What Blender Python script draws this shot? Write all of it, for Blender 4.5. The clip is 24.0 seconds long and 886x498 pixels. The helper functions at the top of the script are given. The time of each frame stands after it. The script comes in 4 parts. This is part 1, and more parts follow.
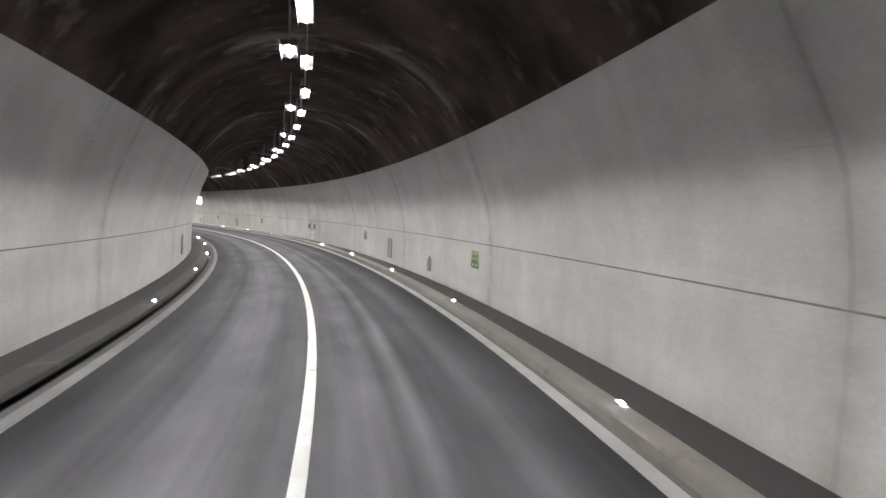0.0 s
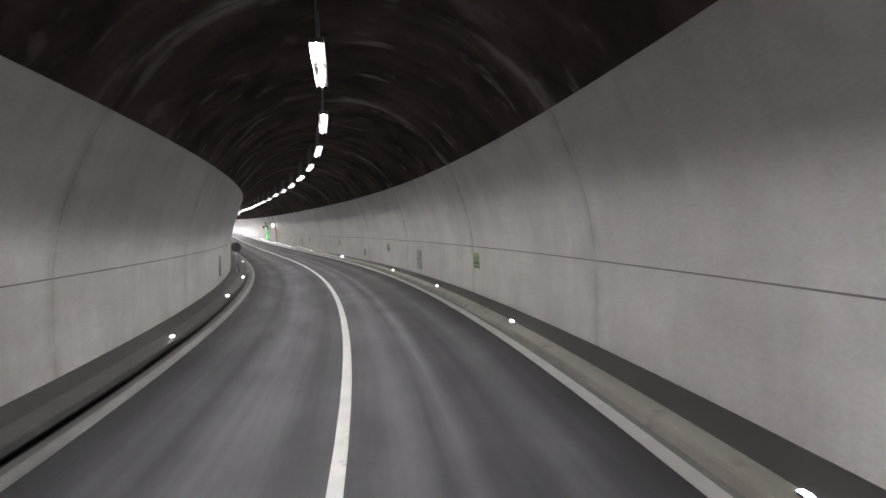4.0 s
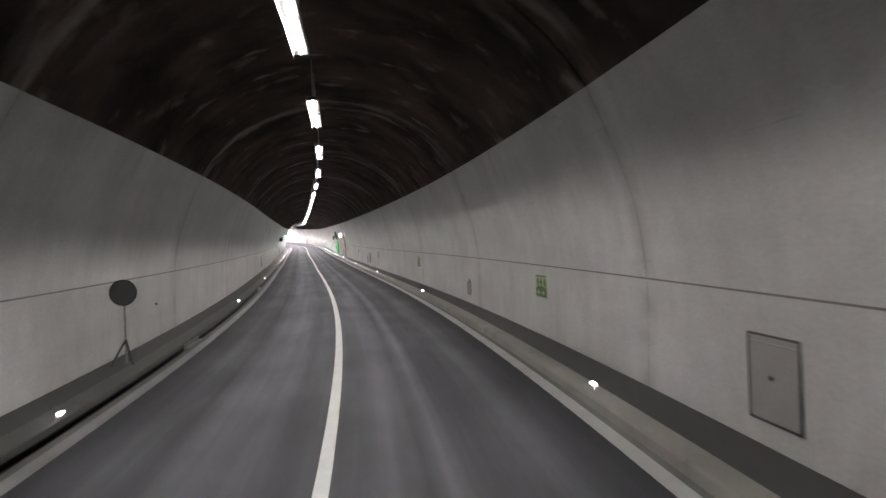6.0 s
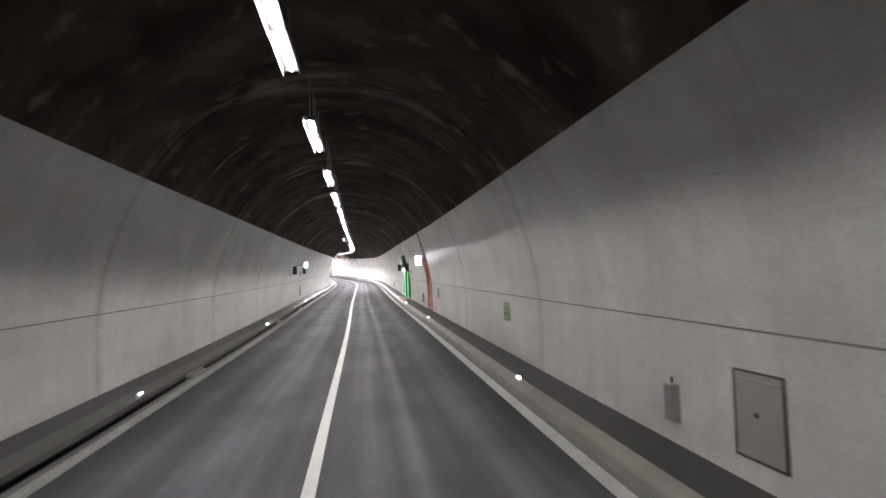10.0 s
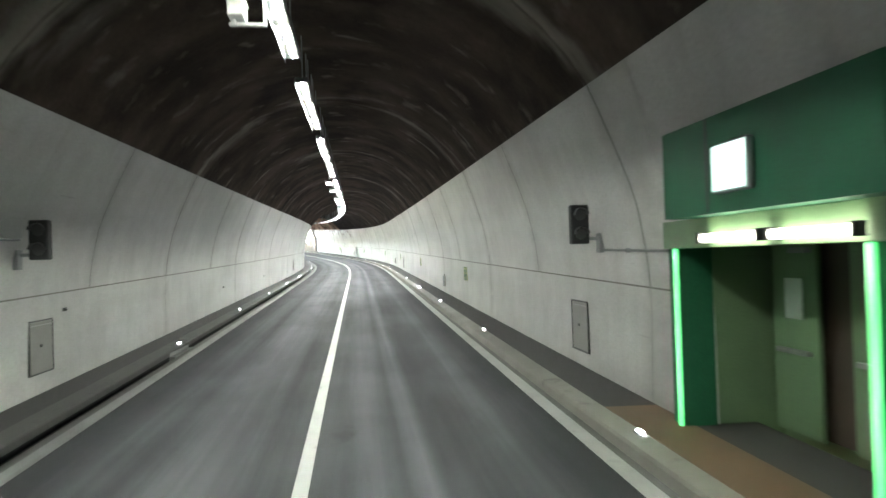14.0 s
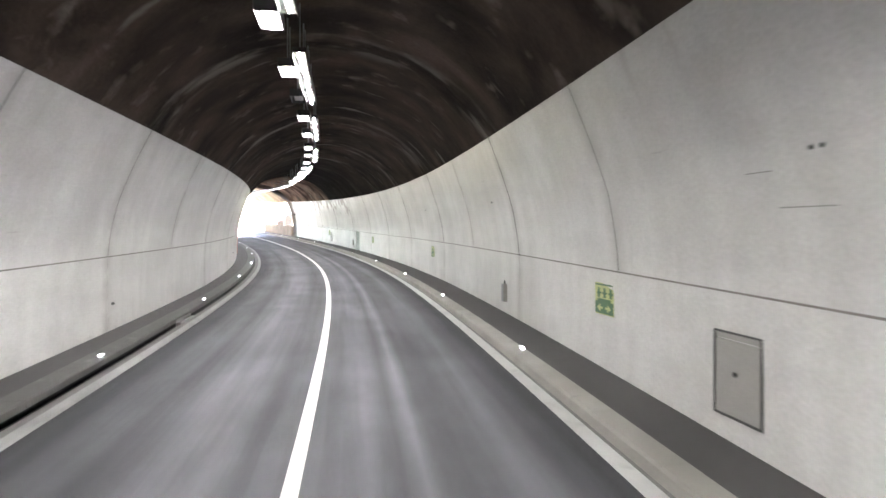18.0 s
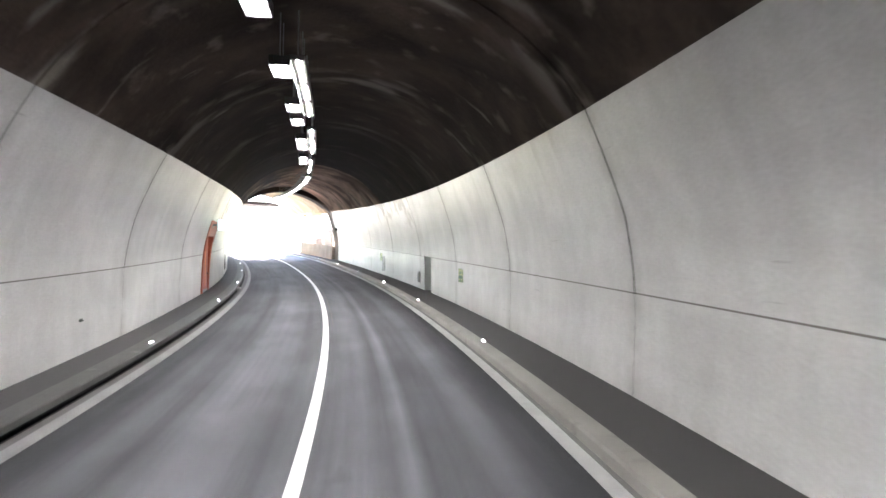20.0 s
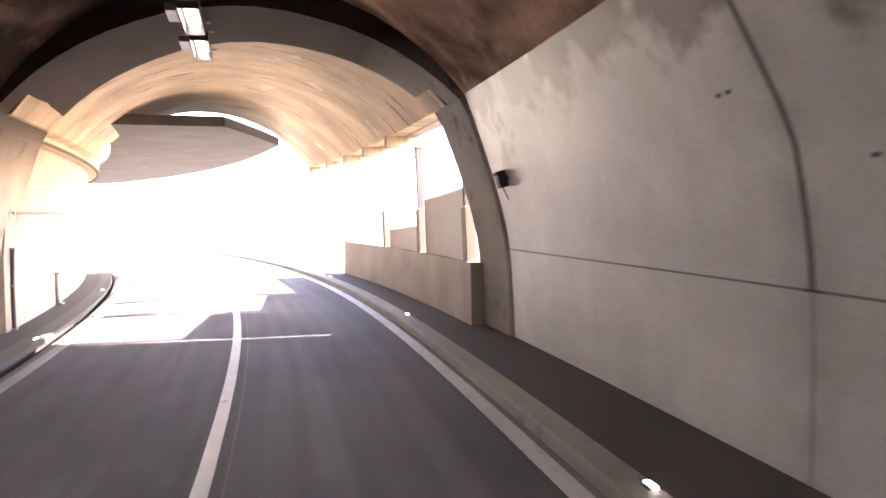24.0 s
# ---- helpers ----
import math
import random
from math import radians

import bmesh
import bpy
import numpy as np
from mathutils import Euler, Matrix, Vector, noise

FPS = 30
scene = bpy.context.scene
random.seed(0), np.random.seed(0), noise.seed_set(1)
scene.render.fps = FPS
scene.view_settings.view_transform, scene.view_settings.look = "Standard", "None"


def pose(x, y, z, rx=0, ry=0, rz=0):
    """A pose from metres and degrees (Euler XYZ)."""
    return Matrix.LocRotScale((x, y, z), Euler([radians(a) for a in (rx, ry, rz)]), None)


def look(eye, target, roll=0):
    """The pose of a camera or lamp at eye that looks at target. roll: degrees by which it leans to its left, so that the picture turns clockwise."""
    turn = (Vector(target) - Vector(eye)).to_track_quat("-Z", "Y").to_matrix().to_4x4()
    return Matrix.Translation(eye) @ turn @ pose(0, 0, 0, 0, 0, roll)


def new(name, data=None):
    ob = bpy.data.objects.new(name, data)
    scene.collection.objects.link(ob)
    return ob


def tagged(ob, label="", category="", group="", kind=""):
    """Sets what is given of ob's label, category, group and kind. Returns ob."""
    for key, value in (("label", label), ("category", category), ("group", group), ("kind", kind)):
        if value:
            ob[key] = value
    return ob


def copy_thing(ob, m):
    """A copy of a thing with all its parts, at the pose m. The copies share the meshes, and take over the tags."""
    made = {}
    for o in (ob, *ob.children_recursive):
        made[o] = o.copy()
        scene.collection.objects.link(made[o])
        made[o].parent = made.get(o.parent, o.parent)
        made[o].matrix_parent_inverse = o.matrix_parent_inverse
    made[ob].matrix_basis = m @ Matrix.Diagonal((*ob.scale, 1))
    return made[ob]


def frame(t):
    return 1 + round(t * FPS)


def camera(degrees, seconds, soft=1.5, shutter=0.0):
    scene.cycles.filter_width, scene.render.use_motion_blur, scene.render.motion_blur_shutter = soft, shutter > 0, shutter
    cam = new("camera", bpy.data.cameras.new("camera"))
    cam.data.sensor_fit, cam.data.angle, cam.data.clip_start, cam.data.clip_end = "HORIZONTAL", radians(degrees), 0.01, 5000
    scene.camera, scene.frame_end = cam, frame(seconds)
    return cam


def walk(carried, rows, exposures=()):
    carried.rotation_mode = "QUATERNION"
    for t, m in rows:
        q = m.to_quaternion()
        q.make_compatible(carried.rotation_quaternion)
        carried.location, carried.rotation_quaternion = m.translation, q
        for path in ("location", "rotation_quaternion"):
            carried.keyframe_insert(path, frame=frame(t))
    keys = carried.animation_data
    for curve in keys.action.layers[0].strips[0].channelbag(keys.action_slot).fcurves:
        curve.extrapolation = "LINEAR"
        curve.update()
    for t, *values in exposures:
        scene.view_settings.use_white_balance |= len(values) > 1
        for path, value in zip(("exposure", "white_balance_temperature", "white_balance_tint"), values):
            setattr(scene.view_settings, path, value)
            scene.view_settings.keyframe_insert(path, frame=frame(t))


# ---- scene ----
# ---- camera ----
cam = camera(67.5, 24.0, 1.6, 0.18)
# seconds, place, heading, pitch, lean
ROWS = [
    (0, 0.417, -4.807, 2.711, -8.221, -2.632, 1.543),
    (0.5, 0.572, 2.546, 2.711, -6.022, -2.834, 0.351),
    (1, 0.383, 9.870, 2.721, -3.174, -3.469, -0.018),
    (1.5, -0.156, 17.098, 2.741, -0.870, -3.856, -0.630),
    (2, -0.957, 24.247, 2.771, 5.181, -1.835, -2.011),
    (2.5, -1.957, 31.329, 2.810, 6.296, -1.677, -2.920),
    (3.2, -3.726, 40.823, 2.875, 8.272, -1.561, -2.267),
    (3.8, -5.570, 48.685, 2.935, 10.029, -1.461, -1.706),
    (4.5, -8.146, 57.905, 3.013, 12.393, -1.345, -1.052),
    (5, -10.315, 64.600, 3.073, 14.059, -2.110, -0.753),
    (5.5, -12.676, 71.341, 3.137, 16.083, -1.720, -1.004),
    (6, -15.297, 78.097, 3.205, 18.093, -0.383, -2.194),
    (6.5, -18.264, 84.853, 3.274, 22.380, -0.173, -2.112),
    (7, -21.484, 91.534, 3.346, 23.786, -1.423, -1.847),
    (7.5, -24.882, 98.068, 3.419, 23.718, -2.885, -1.659),
    (8, -28.397, 104.482, 3.494, 23.460, -3.041, -1.460),
    (8.5, -31.964, 110.782, 3.572, 23.209, -1.253, -1.997),
    (9, -35.514, 116.992, 3.654, 23.072, 1.146, -2.402),
    (9.5, -38.978, 123.131, 3.741, 22.938, 2.586, -1.833),
    (10.2, -43.604, 131.199, 3.864, 23.151, 2.751, -1.739),
    (10.8, -47.439, 137.816, 3.972, 23.153, 2.893, -1.658),
    (11.5, -52.051, 145.740, 4.112, 23.114, 3.059, -1.564),
    (12, -55.529, 151.665, 4.224, 23.025, 2.859, -1.342),
    (12.5, -59.034, 157.635, 4.345, 23.079, 1.543, -1.667),
    (13, -62.528, 163.566, 4.473, 23.097, 1.093, -2.699),
    (13.5, -65.940, 169.343, 4.603, 23.090, 1.034, -2.688),
    (14, -69.341, 175.110, 4.739, 22.698, 0.690, -1.838),
    (14.5, -72.817, 181.020, 4.881, 22.472, 0.340, -1.698),
    (15, -76.268, 186.927, 5.025, 22.964, 0.747, -0.865),
    (16, -82.937, 198.422, 5.315, 23.113, 0.344, -1.583),
    (16.5, -86.380, 204.348, 5.468, 22.968, -1.027, 0.040),
    (17, -89.848, 210.329, 5.626, 22.791, -1.547, 0.330),
    (17.5, -93.285, 216.297, 5.786, 22.620, -1.538, -0.580),
    (18, -96.673, 222.269, 5.949, 22.842, -0.610, -0.119),
    (18.5, -100.016, 228.222, 6.114, 23.118, 0.199, -0.182),
    (19.2, -105.146, 236.898, 6.360, 25.079, 0.661, 0.203),
    (19.8, -109.860, 244.453, 6.583, 27.239, 1.057, 0.533),
    (20.5, -115.469, 252.796, 6.849, 30.345, 1.519, 0.917),
    (21, -119.473, 258.284, 7.044, 31.336, 1.845, 0.679),
    (21.5, -123.631, 263.699, 7.259, 31.100, 1.635, -0.653),
    (22, -127.911, 269.035, 7.498, 30.955, 1.545, -0.771),
    (22.5, -132.313, 274.304, 7.761, 31.036, 0.882, -1.388),
    (23, -136.795, 279.432, 8.047, 31.178, -0.728, -1.457),
    (23.5, -141.287, 284.349, 8.349, 31.925, -0.851, -2.053),
    (24, -146.007, 288.906, 8.660, 33.464, -0.299, -2.344),
]
walk(cam, [(t, pose(x, y, z, 90 + p, 0, h) @ pose(0, 0, 0, 0, 0, r)) for t, x, y, z, h, p, r in ROWS],
     exposures=[(0, 6.85, 6450, 20), (1.5, 6.5, 6480, 21), (4.5, 6.2, 6450, 22), (6, 6.0, 6450, 24), (7, 6.25, 6450, 22), (8, 5.85, 6500, 25), (9, 6.0, 6400, 24), (12, 6.2, 6400, 21), (13.0, 6.55, 6250, 10), (13.5, 6.35, 6350, 6), (14.0, 5.92, 6350, 6), (14.4, 5.65, 6350, 4), (15.1, 5.7, 6200, 7),
                (16, 5.35, 6350, 10), (17, 5.32, 6420, 13), (18, 5.5, 6450, 16), (20.5, 5.35, 6350, 18), (21, 5.2, 6600, 26), (21.5, 5.25, 6900, 32), (22, 5.35, 7000, 33), (22.5, 5.3, 7300, 36), (23, 5.07, 7350, 36), (24, 4.48, 7400, 33)])

# ---- light ----
world = bpy.data.worlds.new("world")
scene.world = world
world.use_nodes = True
wn = world.node_tree.nodes
sky = wn.new("ShaderNodeTexSky")
sky.sky_type, sky.sun_disc = "NISHITA", False
SUN_EL, SUN_AZ = radians(26), radians(56)
sky.sun_elevation, sky.sun_rotation = SUN_EL, SUN_AZ
world.node_tree.links.new(sky.outputs[0], wn["Background"].inputs[0])
wn["Background"].inputs[1].default_value = 0.15
sun = new("sun", bpy.data.lights.new("sun", "SUN"))
sun.data.energy, sun.data.angle, sun.data.color = 5.0, radians(0.5), (1.0, 0.95, 0.86)
sun.matrix_world = look((0, 0, 0), (-math.sin(SUN_AZ) * math.cos(SUN_EL), -math.cos(SUN_AZ) * math.cos(SUN_EL), -math.sin(SUN_EL)))


# ---- materials ----
def material(name, light, dark, rough=0.8, scale=1.5, fine=30.0, bump=0.2, metal=0.0, spread=0.5, swirl=0.0, stretch=(1, 1, 1), wear=None, wear_at=0.62):
    """A surface with broad patches, fine grain, relief and, if given, stains of a third colour."""
    m = bpy.data.materials.new(name)
    m.use_nodes = True
    n, l = m.node_tree.nodes, m.node_tree.links
    b = n["Principled BSDF"]
    b.inputs["Metallic"].default_value = metal
    co = n.new("ShaderNodeTexCoord")
    mp = n.new("ShaderNodeMapping")
    mp.inputs["Scale"].default_value = stretch
    l.new(co.outputs["Object"], mp.inputs[0])
    big, small = n.new("ShaderNodeTexNoise"), n.new("ShaderNodeTexNoise")
    for t, s, d in ((big, scale, 6), (small, fine, 3)):
        t.inputs["Scale"].default_value, t.inputs["Detail"].default_value = s, d
        l.new(mp.outputs[0], t.inputs[0])
    big.inputs["Distortion"].default_value = swirl
    ramp = n.new("ShaderNodeMapRange")
    ramp.inputs[1].default_value, ramp.inputs[2].default_value = 0.5 - spread / 2, 0.5 + spread / 2
    l.new(big.outputs[0], ramp.inputs[0])
    mix = n.new("ShaderNodeMix")
    mix.data_type = "RGBA"
    mix.inputs[6].default_value, mix.inputs[7].default_value = (*dark, 1), (*light, 1)
    l.new(ramp.outputs[0], mix.inputs[0])
    grain = n.new("ShaderNodeMix")
    grain.data_type, grain.blend_type = "RGBA", "MULTIPLY"
    grain.inputs[0].default_value = 0.35
    l.new(mix.outputs[2], grain.inputs[6])
    l.new(small.outputs[0], grain.inputs[7])
    gain = n.new("ShaderNodeMix")
    gain.data_type, gain.blend_type = "RGBA", "MULTIPLY"
    gain.inputs[0].default_value = 1.0
    gain.inputs[7].default_value = (1.2, 1.2, 1.2, 1)
    l.new(grain.outputs[2], gain.inputs[6])
    out = gain.outputs[2]
    if wear:
        st = n.new("ShaderNodeTexNoise")
        st.inputs["Scale"].default_value, st.inputs["Detail"].default_value = scale * 2.3, 8
        l.new(mp.outputs[0], st.inputs[0])
        sr = n.new("ShaderNodeMapRange")
        sr.inputs[1].default_value, sr.inputs[2].default_value = wear_at, wear_at + 0.12
        l.new(st.outputs[0], sr.inputs[0])
        wm = n.new("ShaderNodeMix")
        wm.data_type = "RGBA"
        wm.inputs[7].default_value = (*wear, 1)
        l.new(sr.outputs[0], wm.inputs[0])
        l.new(out, wm.inputs[6])
        out = wm.outputs[2]
    l.new(out, b.inputs["Base Color"])
    rr = n.new("ShaderNodeMapRange")
    rr.inputs[3].default_value, rr.inputs[4].default_value = max(rough - 0.12, 0.05), min(rough + 0.12, 1)
    l.new(big.outputs[0], rr.inputs[0])
    l.new(rr.outputs[0], b.inputs["Roughness"])
    if bump:
        bm_ = n.new("ShaderNodeBump")
        bm_.inputs["Strength"].default_value, bm_.inputs["Distance"].default_value = bump, 0.02
        l.new(small.outputs[0], bm_.inputs["Height"])
        l.new(bm_.outputs[0], b.inputs["Normal"])
    return m


def glow(name, colour, strength):
    m = bpy.data.materials.new(name)
    m.use_nodes = True
    b = m.node_tree.nodes["Principled BSDF"]
    b.inputs["Base Color"].default_value = (0.8, 0.8, 0.8, 1)
    b.inputs["Emission Color"].default_value = (*colour, 1)
    b.inputs["Emission Strength"].default_value = strength
    return m


def attribute(n, name):
    a = n.new("ShaderNodeAttribute")
    a.attribute_name = name
    return a.outputs["Fac"]


def ground_noise(m, ku, ks, scale, lo, hi, out_lo, out_hi, names=("across", "along"), detail=5.0):
    """Noise laid along the road: ku and ks stretch it across and along; returns a factor between two values."""
    n, l = m.node_tree.nodes, m.node_tree.links
    xyz = n.new("ShaderNodeCombineXYZ")
    for i, (name, k) in enumerate(zip(names, (ku, ks))):
        mul = n.new("ShaderNodeMath")
        mul.operation = "MULTIPLY"
        mul.inputs[1].default_value = k
        l.new(attribute(n, name), mul.inputs[0])
        l.new(mul.outputs[0], xyz.inputs[i])
    t = n.new("ShaderNodeTexNoise")
    t.inputs["Scale"].default_value, t.inputs["Detail"].default_value = scale, detail
    l.new(xyz.outputs[0], t.inputs[0])
    r = n.new("ShaderNodeMapRange")
    r.interpolation_type = "SMOOTHSTEP"
    for i, v in enumerate((lo, hi, out_lo, out_hi)):
        r.inputs[i + 1].default_value = v
    l.new(t.outputs[0], r.inputs[0])
    return r.outputs[0]


def times(m, factor):
    """Multiplies the base colour by a factor."""
    n, l = m.node_tree.nodes, m.node_tree.links
    base = n["Principled BSDF"].inputs["Base Color"]
    mx = n.new("ShaderNodeMix")
    mx.data_type, mx.blend_type = "RGBA", "MULTIPLY"
    mx.inputs[0].default_value = 1.0
    l.new(base.links[0].from_socket, mx.inputs[6])
    l.new(factor, mx.inputs[7])
    l.new(mx.outputs[2], base)


def stain(m, factor, colour):
    """Lays a colour over the base colour by a factor."""
    n, l = m.node_tree.nodes, m.node_tree.links
    base = n["Principled BSDF"].inputs["Base Color"]
    mx = n.new("ShaderNodeMix")
    mx.data_type = "RGBA"
    l.new(base.links[0].from_socket, mx.inputs[6])
    mx.inputs[7].default_value = (*colour, 1)
    l.new(factor, mx.inputs[0])
    l.new(mx.outputs[2], base)


def product(m, a, b):
    q = m.node_tree.nodes.new("ShaderNodeMath")
    q.operation = "MULTIPLY"
    m.node_tree.links.new(a, q.inputs[0])
    m.node_tree.links.new(b, q.inputs[1])
    return q.outputs[0]


def ramp_of(m, name, lo, hi, out_lo, out_hi):
    r = m.node_tree.nodes.new("ShaderNodeMapRange")
    for i, v in enumerate((lo, hi, out_lo, out_hi)):
        r.inputs[i + 1].default_value = v
    m.node_tree.links.new(attribute(m.node_tree.nodes, name), r.inputs[0])
    return r.outputs[0]


ASPHALT = material("asphalt", (0.172, 0.172, 0.188), (0.130, 0.130, 0.142), 0.82, 0.5, 140, 0.5)
ASPHALT.node_tree.nodes["Principled BSDF"].inputs["Specular IOR Level"].default_value = 0.2
# wheel tracks: worn and polished bands across the lanes
_cr = ASPHALT.node_tree.nodes.new("ShaderNodeValToRGB")
ASPHALT.node_tree.links.new(ramp_of(ASPHALT, "across", -3.75, 3.75, 0, 1), _cr.inputs[0])
TRACKS = [(-3.75, 0.45), (-3.3, 0.55), (-2.7, 0.85), (-2.2, 0.72), (-1.6, 1.12), (-1.0, 1.05), (-0.6, 0.82), (-0.2, 0.92), (0.3, 0.92), (0.8, 1.12),
          (1.15, 0.82), (1.4, 1.20), (1.6, 0.78), (2.1, 0.76), (2.5, 0.98), (2.9, 0.68), (3.3, 0.48), (3.75, 0.45)]
while len(_cr.color_ramp.elements) < len(TRACKS):
    _cr.color_ramp.elements.new(0.5)
for _e, (_u, _w) in zip(_cr.color_ramp.elements, TRACKS):
    _e.position = (_u + 3.75) / 7.5
    _e.color = (_w ** 1.5, _w ** 1.5, _w ** 1.5, 1)
_even = ASPHALT.node_tree.nodes.new("ShaderNodeMix")
_even.data_type = "RGBA"
_even.inputs[7].default_value = (0.74, 0.73, 0.72, 1)
ASPHALT.node_tree.links.new(ramp_of(ASPHALT, "along", 296, 322, 0, 0.72), _even.inputs[0])
ASPHALT.node_tree.links.new(_cr.outputs[0], _even.inputs[6])
times(ASPHALT, _even.outputs[2])
times(ASPHALT, ground_noise(ASPHALT, 2.2, 0.05, 1.6, 0.36, 0.64, 0.90, 1.07))
times(ASPHALT, ground_noise(ASPHALT, 0.7, 0.22, 1.0, 0.36, 0.64, 0.86, 1.08))
stain(ASPHALT, ground_noise(ASPHALT, 1.1, 0.5, 1.3, 0.67, 0.78, 0.0, 0.3), (0.05, 0.048, 0.05))
PATH = material("walkway_asphalt", (0.062, 0.059, 0.058), (0.042, 0.040, 0.039), 0.85, 0.8, 120, 0.4)
LINE = material("road_paint", (0.86, 0.86, 0.85), (0.74, 0.74, 0.73), 0.6, 2.0, 90, 0.2, wear=(0.3, 0.3, 0.3), wear_at=0.66)
EDGE = material("edge_paint", (0.48, 0.48, 0.47), (0.36, 0.36, 0.35), 0.65, 1.5, 80, 0.2, wear=(0.34, 0.34, 0.33), wear_at=0.6)
GUTTER = material("gutter_concrete", (0.17, 0.165, 0.155), (0.11, 0.105, 0.10), 0.8, 1.2, 60, 0.3)
KERB = material("kerb_stone", (0.29, 0.277, 0.25), (0.205, 0.195, 0.176), 0.8, 0.9, 70, 0.3, wear=(0.16, 0.15, 0.14))
KERB_L = material("kerb_concrete", (0.095, 0.091, 0.087), (0.062, 0.059, 0.057), 0.8, 0.9, 70, 0.3, wear=(0.13, 0.125, 0.12))
STRIP = material("slot_drain_concrete", (0.25, 0.25, 0.243), (0.17, 0.17, 0.165), 0.75, 1.0, 70, 0.3)
# near-black liner colour: the shade inside the slot is painted
SLOT = material("slot_shade_black", (0.012, 0.012, 0.012), (0.006, 0.006, 0.006), 0.9, 3, 40, 0.1)
def lining(name, soot):
    m = material(name, (0.60, 0.59, 0.575), (0.52, 0.51, 0.495), 0.40, 0.3, 22, 0.05, spread=0.4)
    rs = ("along", "rise")
    times(m, ground_noise(m, 0.35, 0.30, 1.2, 0.36, 0.66, 0.90, 1.04, rs))
    times(m, ground_noise(m, 0.12, 0.9, 1.0, 0.36, 0.64, 0.93, 1.03, rs))
    times(m, ground_noise(m, 2.2, 1.5, 1.0, 0.30, 0.65, 0.955, 1.02, rs, 6))
    times(m, ground_noise(m, 1.6, 0.12, 1.0, 0.35, 0.65, 0.965, 1.02, rs, 3))
    # scuffs and hairlines along the wall, drips below the border
    stain(m, ground_noise(m, 0.55, 9.0, 1.0, 0.69, 0.76, 0.0, 0.45, rs, 4), (0.28, 0.27, 0.26))
    stain(m, product(m, ground_noise(m, 1.8, 0.25, 1.0, 0.58, 0.74, 0.0, 0.45, rs), ramp_of(m, "rise", 3.2, 5.0, 0, 1)), (0.34, 0.32, 0.30))
    stain(m, product(m, ground_noise(m, 1.0, 1.4, 1.3, 0.30, 0.62, 0.15, 0.85, rs), ramp_of(m, "seam", 0.02, 0.42, 0.6, 0)), (0.26, 0.25, 0.235))
    if soot:
        grow = m.node_tree.nodes.new("ShaderNodeMath")
        m.node_tree.links.new(ground_noise(m, 0.70, 0.75, 1.2, 0.34, 0.68, 0.0, 1.2, rs, 7), grow.inputs[0])
        m.node_tree.links.new(ramp_of(m, "rise", 3.25, 5.1, -1.15, 0.08), grow.inputs[1])
        edge = m.node_tree.nodes.new("ShaderNodeMapRange")
        edge.inputs[1].default_value, edge.inputs[2].default_value, edge.inputs[4].default_value = 0.05, 0.55, 0.90
        m.node_tree.links.new(grow.outputs[0], edge.inputs[0])
        stain(m, edge.outputs[0], (0.145, 0.108, 0.088))
    return m


WALL, WALL_SOOT = lining("painted_lining", False), lining("sooty_lining", True)
JOINT = material("joint_filler", (0.09, 0.085, 0.078), (0.045, 0.043, 0.040), 0.85, 2, 30, 0.1)
DRAIN_DARK = material("dark_drain_concrete", (0.15, 0.145, 0.14), (0.09, 0.087, 0.084), 0.85, 0.9, 60, 0.3)
JOINT_P = material("painted_joint_filler", (0.30, 0.29, 0.275), (0.20, 0.195, 0.185), 0.8, 1.5, 30, 0.1)
JOINT_H = material("rib_filler", (0.24, 0.22, 0.20), (0.15, 0.14, 0.13), 0.85, 1, 30, 0.1)
VAULT = material("sooty_vault", (0.108, 0.082, 0.070), (0.036, 0.028, 0.025), 0.8, 0.5, 9, 0.8, spread=0.35, swirl=0.5, wear=(0.17, 0.145, 0.125), wear_at=0.60)
# brown stains, plus portal daylight put into a paler, warmer base colour
VAULT_EXIT = material("stained_daylit_vault", (0.60, 0.40, 0.30), (0.135, 0.080, 0.058), 0.8, 0.42, 9, 0.8, spread=0.24, swirl=0.9, wear=(0.50, 0.41, 0.34), wear_at=0.6)
for m_ in (VAULT, VAULT_EXIT):
    m_.node_tree.nodes["Principled BSDF"].inputs["Specular IOR Level"].default_value = 0.02
va = ("arc", "along")
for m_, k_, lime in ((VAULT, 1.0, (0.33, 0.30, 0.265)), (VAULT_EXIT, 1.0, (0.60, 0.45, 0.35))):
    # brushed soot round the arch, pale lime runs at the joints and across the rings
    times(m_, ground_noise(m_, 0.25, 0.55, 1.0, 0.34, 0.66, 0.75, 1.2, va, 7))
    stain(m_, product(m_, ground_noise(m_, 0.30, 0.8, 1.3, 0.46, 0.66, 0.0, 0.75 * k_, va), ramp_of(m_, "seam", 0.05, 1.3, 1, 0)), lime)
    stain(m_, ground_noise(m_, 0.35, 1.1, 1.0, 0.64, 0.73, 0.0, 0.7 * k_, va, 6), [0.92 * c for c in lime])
# patchy near-black laid over the vault ahead of the portal
stain(VAULT, product(VAULT, ramp_of(VAULT, "along", 284, 304, 0, 1), ground_noise(VAULT, 0.4, 0.4, 1.0, 0.3, 0.6, 0.75, 0.96, va, 6)), (0.015, 0.011, 0.010))
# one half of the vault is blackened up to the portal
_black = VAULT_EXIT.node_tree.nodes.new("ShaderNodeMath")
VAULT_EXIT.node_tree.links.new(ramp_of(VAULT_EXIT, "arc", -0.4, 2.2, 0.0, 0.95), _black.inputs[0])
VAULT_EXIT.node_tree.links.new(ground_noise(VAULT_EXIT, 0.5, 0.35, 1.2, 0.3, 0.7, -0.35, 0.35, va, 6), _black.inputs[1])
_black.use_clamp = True
